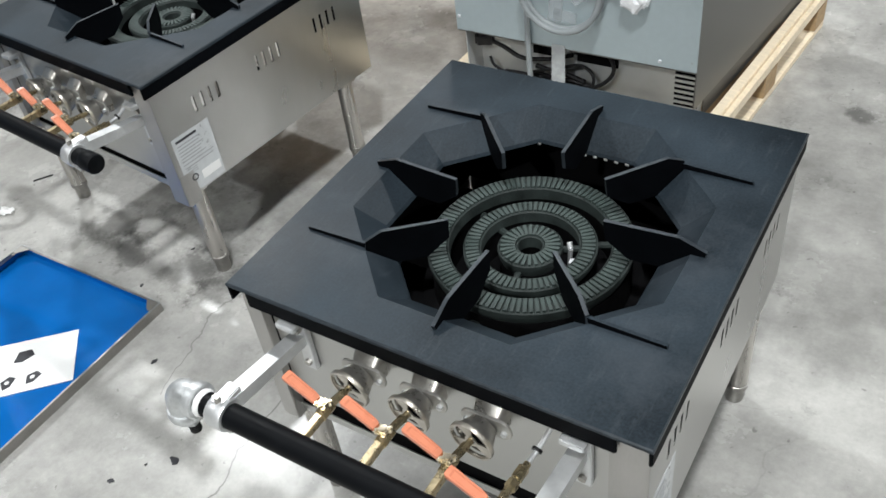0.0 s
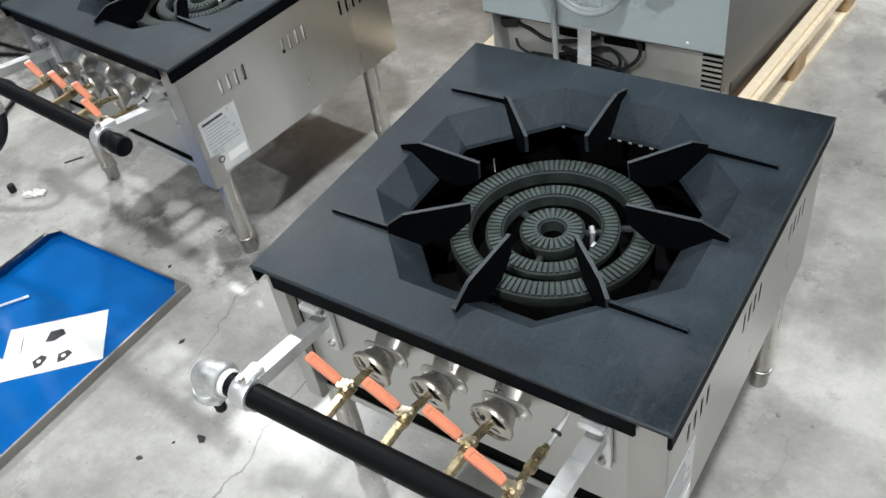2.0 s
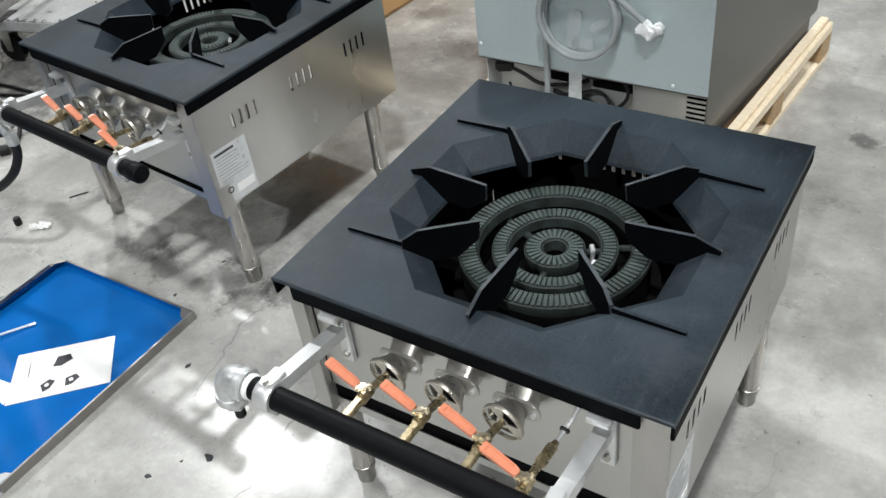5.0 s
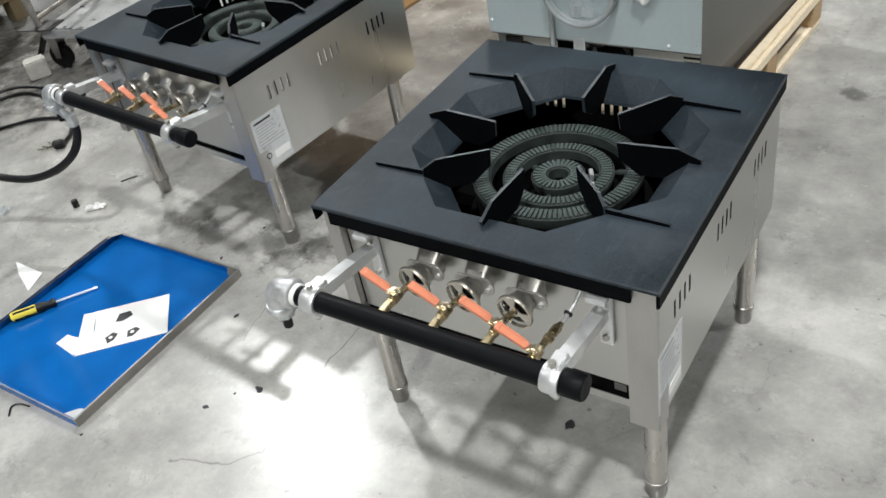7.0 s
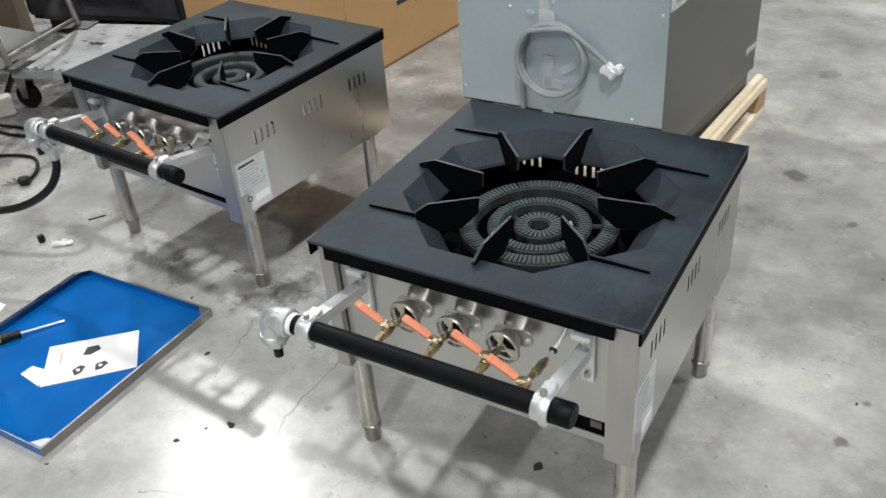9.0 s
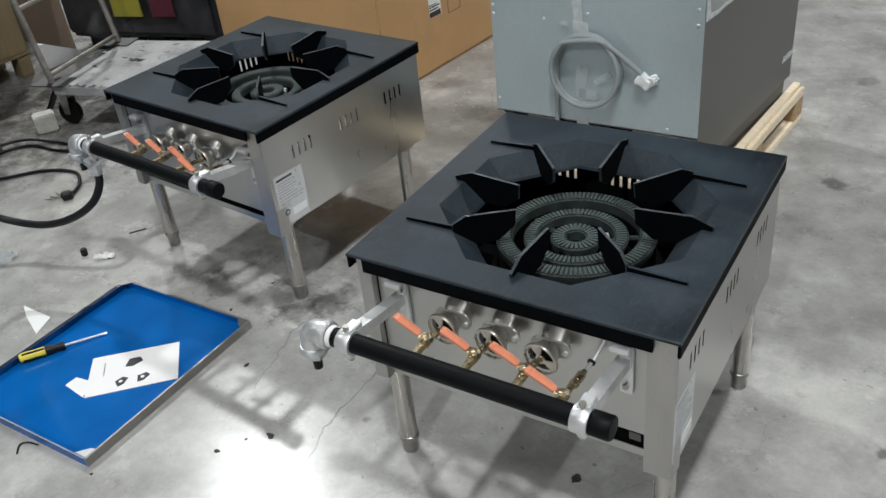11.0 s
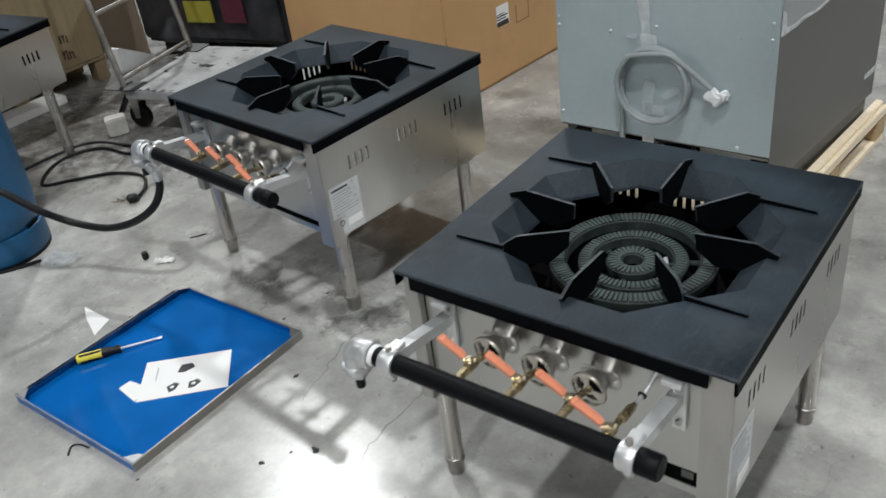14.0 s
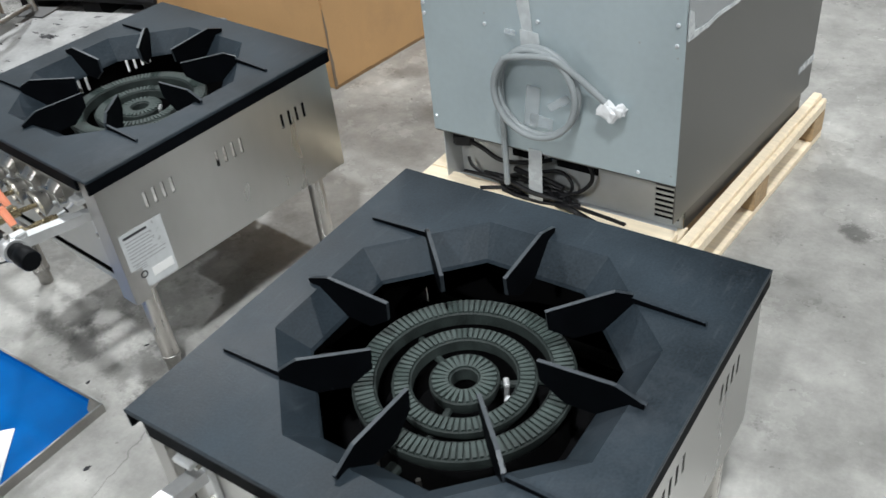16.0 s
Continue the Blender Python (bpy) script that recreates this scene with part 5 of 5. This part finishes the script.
prism(bm, [(0.0, 0.0), (0.016, 0.0), (0.012, 0.05), (0.014, 0.10), (0.006, 0.16), (0.009, 0.22), (0.002, 0.30), (0.0, 0.30)], 0.0012, Matrix.Translation((0.0008, 0, 0)) @ TURN_X)
part("worn_corner", bm, CARD_OLD, carton, "scuffed grey-brown corner")
bm = B()
box(bm, 0.0, 0.001, 0.335, 0.42, 0.24, 0.33)
lab = part("sticker", bm, WHITE, carton, "white printed sticker")
for z0, z1, y0, y1 in ((0.24, 0.262, 0.335, 0.415), (0.268, 0.274, 0.335, 0.40), (0.28, 0.286, 0.335, 0.41), (0.29, 0.294, 0.335, 0.39)):
    bm = B()
    box(bm, 0.001, 0.0014, y0, y1, z0, z1)
    part("print_line", bm, INK, lab)
bm = B()
for y0, y1, z0, z1 in ((0.47, 0.475, 0.22, 0.30), (0.56, 0.565, 0.22, 0.30), (0.475, 0.56, 0.22, 0.224)):
    box(bm, 0.0, 0.0008, y0, y1, z0, z1)
part("printed_frame", bm, CARD_EDGE, carton)

# ---- gas cylinder and hose ----
cyl = thing("gas_cylinder", "tall blue painted steel gas cylinder standing on the floor", "gas cylinder", m=pose(-1.955, 0.10, 0))
bm = B()
lathe(bm, [(0.0, 0.05), (0.10, 0.052), (0.140, 0.075), (0.155, 0.115), (0.1615, 0.16), (0.164, 0.20), (0.164, 0.62), (0.1655, 0.622), (0.1655, 0.636), (0.164, 0.638), (0.164, 1.05), (0.15, 1.12), (0.11, 1.17), (0.05, 1.19), (0.0, 1.195)], n=48)
part("shell", bm, CYL_BLUE, cyl, "", True)
bm = B()
lathe(bm, [(0.154, 0.010), (0.1625, 0.010), (0.166, 0.016), (0.166, 0.088), (0.163, 0.098), (0.157, 0.102), (0.150, 0.100), (0.154, 0.090), (0.154, 0.010)], n=40)
part("foot_ring", bm, CYL_BLUE, cyl, "", True)
bm = B()
lathe(bm, [(0.150, 0.0), (0.165, 0.0), (0.165, 0.0098), (0.150, 0.0098), (0.150, 0.0)], n=40)
part("black_ring", bm, BLACK, cyl, "black ring under the foot", True)
bm = B()
for a in (20, 26, 32, 38):
    box(bm, -0.0012, 0.0012, -0.0095, 0.0095, -0.006, 0.006, 0.001, Matrix.Rotation(radians(a), 4, "Z") @ Matrix.Translation((0.1585, 0, 0.108)))
part("drain_slot", bm, VOID, cyl, "dark drain slot over the foot ring")
bm = B()
rod(bm, (0, 0, 1.19), (0, 0, 1.28), 0.02, n=12)
part("valve", bm, BRASS, cyl, "brass cylinder valve", True)

hose = thing("gas_hose", "black rubber gas hose hanging from the stove manifold to the cylinder", "hose")
bm = B()
tube(bm, [(-1.098, 0.252, 0.42), (-1.103, 0.25, 0.362), (-1.130, 0.225, 0.305), (-1.222, 0.20, 0.246), (-1.335, 0.17, 0.214), (-1.455, 0.13, 0.228), (-1.500, 0.07, 0.290), (-1.548, 0.03, 0.347), (-1.600, -0.01, 0.41), (-1.68, -0.06, 0.6), (-1.75, -0.07, 0.9), (-1.85, 0.0, 1.2), (-1.94, 0.10, 1.25)], 0.0115, 12, 8)
part("hose_line", bm, BLACK, hose, "", True)
bm = B()
rod(bm, (-1.098, 0.252, 0.392), (-1.098, 0.252, 0.424), 0.016, n=6)
rod(bm, (-1.163, 0.272, 0.409), (-1.098, 0.252, 0.409), 0.012, n=8)
part("hose_fitting", bm, ROUGH_ZINC, hose, "bright metal hose fitting")

floor_cord = thing("power_cable", "thin black power cable looped on the floor with a plug", "cable")
bm = B()
tube(bm, [(-2.03, 0.84, 0.008), (-2.09, 0.838, 0.008), (-2.201, 0.806, 0.008), (-2.349, 0.798, 0.008), (-2.423, 0.707, 0.008), (-2.398, 0.579, 0.008), (-2.282, 0.465, 0.008), (-2.195, 0.551, 0.008), (-2.084, 0.662, 0.008), (-1.95, 0.70, 0.008), (-1.85, 0.64, 0.008), (-1.80, 0.565, 0.01)], 0.0065, 8, 8)
part("cable", bm, BLACK, floor_cord)
bm = B()
lathe(bm, [(0.0, -0.02), (0.012, -0.02), (0.018, -0.01), (0.018, 0.012), (0.01, 0.02), (0.0, 0.02)], (-1.80, 0.548, 0.018), (-0.6, -0.6, 0), n=14)
part("plug", bm, BLACK, floor_cord, "black round plug", True)
bm = B()
for d in (-0.012, 0.0, 0.014):
    tube(bm, [(-1.81, 0.54, 0.016), (-1.84, 0.532 + d, 0.008), (-1.88, 0.53 + 2 * d, 0.004)], 0.0018, 6, 5)
part("bare_wire", bm, BRASS, floor_cord)
second = thing("power_cable", "thin black power cable trailing over the floor", "cable")
bm = B()
tube(bm, [(-2.05, 0.87, 0.008), (-2.13, 0.868, 0.008), (-2.28, 0.86, 0.008), (-2.42, 0.79, 0.022), (-2.50, 0.64, 0.008), (-2.48, 0.46, 0.008), (-2.4, 0.32, 0.008)], 0.0065, 8, 8)
part("cable", bm, BLACK, second)

# ---- platform truck ----
truck = thing("platform_truck", "worn white platform truck with a steel tube handle", "platform truck", m=pose(-2.34, 0.975, 0, 0, 0, 15))
bm = B()
box(bm, 0.0, 0.86, 0.0, 0.545, 0.185, 0.203, 0.003)
deck = part("deck", bm, DOLLY_TOP, truck, "worn white painted deck with chipped patches")
rnd = random.Random(6)
bm = B()
for k in range(90):
    u, v, w = rnd.uniform(0.02, 0.8), rnd.uniform(0.01, 0.53), rnd.uniform(0.0015, 0.006)
    if k < 50:
        v = 0.003 + 0.03 * rnd.random() ** 2
        u = rnd.uniform(0.02, 0.5)
    if k in (60, 61, 62):
        u, v, w = 0.22 + 0.02 * (k - 61), 0.30 + 0.006 * (k - 61), 0.012
    n = 9
    stretch, turn = rnd.uniform(1.0, 3.2), rnd.uniform(-0.5, 0.5)
    out = []
    for j in range(n):
        rr = w * rnd.uniform(0.35, 1.6)
        p, g = rr * stretch * math.cos(6.283 * j / n), rr * math.sin(6.283 * j / n)
        out.append((u + p * math.cos(turn) - g * math.sin(turn), min(max(v + p * math.sin(turn) + g * math.cos(turn), 0.001), 0.544)))
    prism(bm, out, 0.0006, Matrix(((1, 0, 0, 0), (0, 0, 1, 0), (0, 1, 0, 0.2035), (0, 0, 0, 1))))
tagged(part("chipped_paint", bm, INK, deck, "dark chips in the paint"), kind="stuff")
bm = B()
box(bm, 0.0, 0.86, -0.003, 0.0, 0.165, 0.2, 0.001)
part("deck_edge", bm, DOLLY_TOP, truck)
bm = B()
box(bm, -0.10, 0.06, -0.015, 0.085, 0.2045, 0.209)
part("handle_plate", bm, STEEL_IN, truck)
bm = B()
box(bm, -0.10, 0.06, 0.46, 0.56, 0.2045, 0.209)
part("handle_plate", bm, STEEL_IN, truck)
bm = B()
tube(bm, [(-0.02, 0.03, 0.18), (-0.05, 0.03, 0.40), (-0.10, 0.03, 0.78), (-0.115, 0.06, 0.87), (-0.12, 0.13, 0.90), (-0.12, 0.42, 0.90), (-0.115, 0.49, 0.87), (-0.10, 0.52, 0.78), (-0.05, 0.52, 0.40), (-0.02, 0.52, 0.18)], 0.013, 12, 6)
part("handle", bm, DOLLY_FRAME, truck, "bent steel tube handle", True)
bm = B()
rod(bm, (-0.03, 0.03, 0.235), (-0.03, 0.52, 0.235), 0.010, n=10)
part("cross_tube", bm, DOLLY_FRAME, truck, "", True)
bm = B()
rod(bm, (-0.065, 0.03, 0.52), (-0.065, 0.52, 0.52), 0.010, n=10)
part("cross_tube", bm, DOLLY_FRAME, truck, "", True)
for x, y in ((-0.02, 0.075), (-0.02, 0.47), (0.78, 0.075), (0.78, 0.47)):
    bm = B()
    box(bm, x - 0.045, x + 0.045, y - 0.04, y + 0.04, 0.176, 0.1845)
    for s in (-1, 1):
        prism(bm, [(x - 0.03, 0.176), (x + 0.035, 0.176), (x + 0.012, 0.05), (x - 0.012, 0.05)], 0.004, Matrix.Translation((0, y + s * 0.024, 0)))
    caster = part("caster", bm, DOLLY_FRAME, truck)
    bm = B()
    lathe(bm, [(0.0, -0.017), (0.033, -0.017), (0.05, -0.015), (0.055, -0.009), (0.055, 0.009), (0.05, 0.015), (0.033, 0.017), (0.0, 0.017)], (x, y, 0.055), (0, 1, 0), n=24)
    part("wheel", bm, BLACK, caster, "black rubber wheel", True)

bm = B()
prism(bm, [(-0.06, 0.05), (-0.045, 0.05), (0.03, 0.15), (0.02, 0.158)], 0.03, Matrix.Translation((-0.085, 0.075, 0)))
part("brake_pedal", bm, BLACK, truck, "black foot brake pedal")
bm = B()
box(bm, -0.044, 0.044, -0.036, 0.036, 0.0, 0.08, 0.006)
b = solo("concrete_brick", bm, BRICK, "pale concrete brick lying on the floor", "brick")
b.matrix_world = pose(-2.43, 0.94, 0, 0, 0, 60)

# ---- things further back ----
crate = thing("wooden_crate", "plywood crate on wooden legs with stencilled marks", "crate", m=pose(-3.13, 1.40, 0, 0, 0, 0))
bm = B()
box(bm, -0.85, 0.0, -1.1, 0.0, 0.12, 0.95, 0.003)
part("case", bm, CRATE_WOOD, crate)
bm = B()
box(bm, -0.85, 0.004, -1.1, 0.004, 0.105, 0.1195)
part("base_board", bm, CRATE_WOOD, crate)
for x in (-0.83, -0.09):
    for y in (-1.08, -0.55, -0.09):
        bm = B()
        box(bm, x + 0.02, x + 0.088, y + 0.02, y + 0.088, 0.0, 0.1045, 0.002)
        part("leg_block", bm, CRATE_WOOD, crate)
# skids added to block light, so the gap under the case goes dark
for x in (-0.30, -0.55):
    bm = B()
    box(bm, x, x + 0.06, -1.08, -0.004, 0.0, 0.1045, 0.002)
    part("skid", bm, CRATE_WOOD, crate)
for y0, y1, z0, z1 in ((-0.212, -0.202, 0.245, 0.284), (-0.198, -0.180, 0.272, 0.284), (-0.193, -0.185, 0.245, 0.272), (-0.176, -0.167, 0.240, 0.276), (-0.218, -0.209, 0.168, 0.208), (-0.206, -0.190, 0.195, 0.208), (-0.200, -0.190, 0.160, 0.190), (-0.185, -0.176, 0.160, 0.200), (-0.172, -0.160, 0.182, 0.196), (-0.166, -0.159, 0.156, 0.182)):
    bm = B()
    box(bm, 0.0, 0.0012, y0, y1, z0, z1)
    part("stencil_mark", bm, STENCIL, crate)

bm = B()
prism(bm, [(-0.36, 0.0), (0.25, 0.0), (0.02, 0.75), (-0.50, 0.78)], 0.008, Matrix())
b = solo("cardboard_sheet", bm, CARD_OLD, "flattened brown cardboard sheet leaning behind the truck", "cardboard")
b.matrix_world = pose(-3.38, 1.69, 0.002, -8, 0, -6)
bm = B()
prism(bm, [(0.0, 0.0), (0.24, 0.0), (0.23, 0.02), (0.02, 0.13), (0.0, 0.13)], 0.05, Matrix())
b = solo("foam_corner", bm, WHITE_TAG, "white foam corner piece lying on the floor", "foam")
b.matrix_world = pose(-3.12, 1.45, 0.0, 0, 0, 98)

bundle = thing("wrapped_bundle", "goods wrapped in black stretch film on a low pallet", "wrapped goods", m=pose(-2.30, 1.92, 0, 0, 0, 14))
bm = B()
box(bm, -0.93, 0.0, 0.0, 0.7, 0.075, 0.9, 0.03)
bmesh.ops.subdivide_edges(bm, edges=bm.edges, cuts=5, use_grid_fill=True)
for v in bm.verts:
    v.co += 0.022 * noise.noise_vector(v.co * 6.0)
part("wrap", bm, WRAP, bundle, "shiny creased black film", True)
for x in (-0.82, -0.46, -0.12):
    bm = B()
    box(bm, x, x + 0.1, 0.03, 0.66, 0.0, 0.072)
    part("skid", bm, BLACK, bundle)
bm = B()
box(bm, -0.58, -0.41, -0.028, -0.022, 0.20, 0.31)
part("yellow_label", bm, YELLOW_PAPER, bundle, "yellow paper label")
bm = B()
box(bm, -0.35, -0.22, -0.028, -0.022, 0.20, 0.40)
part("red_label", bm, RED_PAPER, bundle, "dull red printed label")

bm = B()
box(bm, -0.06, 0.06, -0.42, 0.36, 0.0, 0.04, 0.004)
b = solo("foam_strip", bm, WHITE, "long white foam strip lying under the stove", "foam strip")
b.matrix_world = pose(-3.08, 0.71, 0, 0, 0, 1)

# ---- litter ----
bm = B()
lathe(bm, [(0.0, 0.0), (0.009, 0.0), (0.011, 0.003), (0.011, 0.022), (0.009, 0.025), (0.0, 0.025)], n=12)
b = solo("rubber_bung", bm, BLACK, "small black rubber bung lying on the floor", "bung", smooth=True)
b.matrix_world = pose(-1.412, 0.308, 0)


def scrap(name, x, y, s, mat, label, category, seed, lift=0.006):
    rnd = random.Random(seed)
    bm = B()
    n = 9
    c = bm.verts.new((0, 0, lift))
    ring = [bm.verts.new((s * rnd.uniform(0.5, 1.2) * math.cos(6.283 * k / n) * 1.5, s * rnd.uniform(0.4, 1.1) * math.sin(6.283 * k / n), rnd.uniform(0.001, lift))) for k in range(n)]
    base = [bm.verts.new((v.co.x * 0.97, v.co.y * 0.97, 0.0)) for v in ring]
    for k in range(n):
        bm.faces.new((c, ring[k], ring[(k + 1) % n]))
        bm.faces.new((ring[k], base[k], base[(k + 1) % n], ring[(k + 1) % n]))
    bm.faces.new(base[::-1])
    ob = solo(name, bm, mat, label, category)
    ob.matrix_world = pose(x, y, 0, 0, 0, rnd.uniform(0, 180))
    return ob




def crumpled(name, x, y, wide, deep, high, mat, label, category, seed, turn=0.0):
    """A creased thin sheet with a ragged outline lying on the floor."""
    bm = B()
    n = 10
    shift = Vector((seed * 3.7, seed * 1.9, 0))
    grid = []
    for i in range(n + 1):
        row = []
        for j in range(n + 1):
            u, v = 2 * i / n - 1, 2 * j / n - 1
            p = Vector((u * 1.7, v * 1.7, 0)) + shift
            d = noise.noise_vector(p * 1.3)
            crease = abs(noise.noise(p * 2.1)) * 1.6 + 0.25 * abs(noise.noise(p * 5.0))
            row.append(bm.verts.new((wide * (u + 0.35 * d.x), deep * (v + 0.35 * d.y), 0.001 + high * min(1.0, crease))))
        grid.append(row)
    for i in range(n):
        for j in range(n):
            bm.faces.new((grid[i][j], grid[i + 1][j], grid[i + 1][j + 1], grid[i][j + 1]))
    flat = bmesh.ops.extrude_face_region(bm, geom=list(bm.faces))
    for v in flat["geom"]:
        if isinstance(v, bmesh.types.BMVert):
            v.co.z = max(0.0, v.co.z - 0.0008)
    ob = solo(name, bm, mat, label, category)
    ob.matrix_world = pose(x, y, 0, 0, 0, turn)
    return ob


crumpled("paper_scrap", -1.332, 0.325, 0.032, 0.014, 0.016, WHITE, "crumpled white paper scrap on the floor", "paper", 1, 40)
crumpled("plastic_scrap", -1.678, 0.160, 0.060, 0.045, 0.016, FILM, "crumpled clear plastic bag scrap on the floor", "plastic", 2, 20)
scrap("leaf_scrap", 0.417, 0.140, 0.011, INK, "small dark scrap on the floor", "scrap", 3, 0.004)
scrap("dirt_crumb", -0.285, -0.06, 0.009, INK, "small dark crumb on the floor", "scrap", 5, 0.003)
scrap("dirt_crumb", -0.52, 0.115, 0.006, INK, "small dark crumb on the floor", "scrap", 6, 0.003)
for k, (x, y, w) in enumerate(((-0.37, -0.156, 0.006), (-0.332, -0.094, 0.003), (-0.735, 0.284, 0.004), (-0.71, 0.441, 0.004), (-0.591, -0.345, 0.003), (0.98, 0.62, 0.004), (1.12, 1.02, 0.005))):
    scrap("dirt_crumb", x, y, w, INK, "small dark crumb on the floor", "scrap", 20 + k, 0.003)
bm = B()
tube(bm, [(-0.79, -0.342, 0.004), (-0.82, -0.347, 0.004), (-0.835, -0.362, 0.003), (-0.815, -0.385, 0.003)], 0.0022, 6, 6)
solo("wire_scrap", bm, BLACK, "short bent dark wire on the floor", "wire")
bm = B()
tube(bm, [(-1.87, -0.05, 0.006), (-1.815, 0.0, 0.006), (-1.787, 0.04, 0.006), (-1.76, 0.09, 0.006), (-1.746, 0.123, 0.006)], 0.006, 8, 6)
solo("cable_end", bm, BLACK, "cut black cable end lying beside the gas cylinder", "cable")
bm = B()
tube(bm, [(-1.375, 0.466, 0.002), (-1.36, 0.488, 0.002), (-1.343, 0.512, 0.002)], 0.0024, 6, 5)
solo("wire_scrap", bm, BLACK, "short straight dark wire on the floor", "wire")
flat_sheet("white_patch", [(-1.358, 0.03), (-1.30, -0.004), (-1.194, -0.047), (-1.224, 0.026)], 0.0003, WHITE, "flat white patch on the floor beside the tray", "film", 0.0005)

# ---- lamp housings ----
# unseen housings, made for the four added fill lamps too
for lx, ly, lw, wide in LAMPS:
    lamp = thing("bay_and_fill_lamp", "round high bay lamp out of view, four of seven added as fill", "lamp", "bay lamps", pose(lx, ly, 0))
    bm = B()
    lathe(bm, [(0.0, HIGH + 0.3), (0.12, HIGH + 0.3), (0.16, HIGH + 0.1), (wide / 2 + 0.29, HIGH), (wide / 2 + 0.30, HIGH - 0.04), (wide / 2 + 0.28, HIGH - 0.04), (wide / 2 + 0.27, HIGH), (0.0, HIGH + 0.02)], n=28)
    part("housing", bm, LAMP_BODY, lamp, "", True)
    bm = B()
    rod(bm, (0, 0, HIGH + 0.3), (0, 0, 7.6), 0.012, n=8)
    part("hanger", bm, LAMP_BODY, lamp)
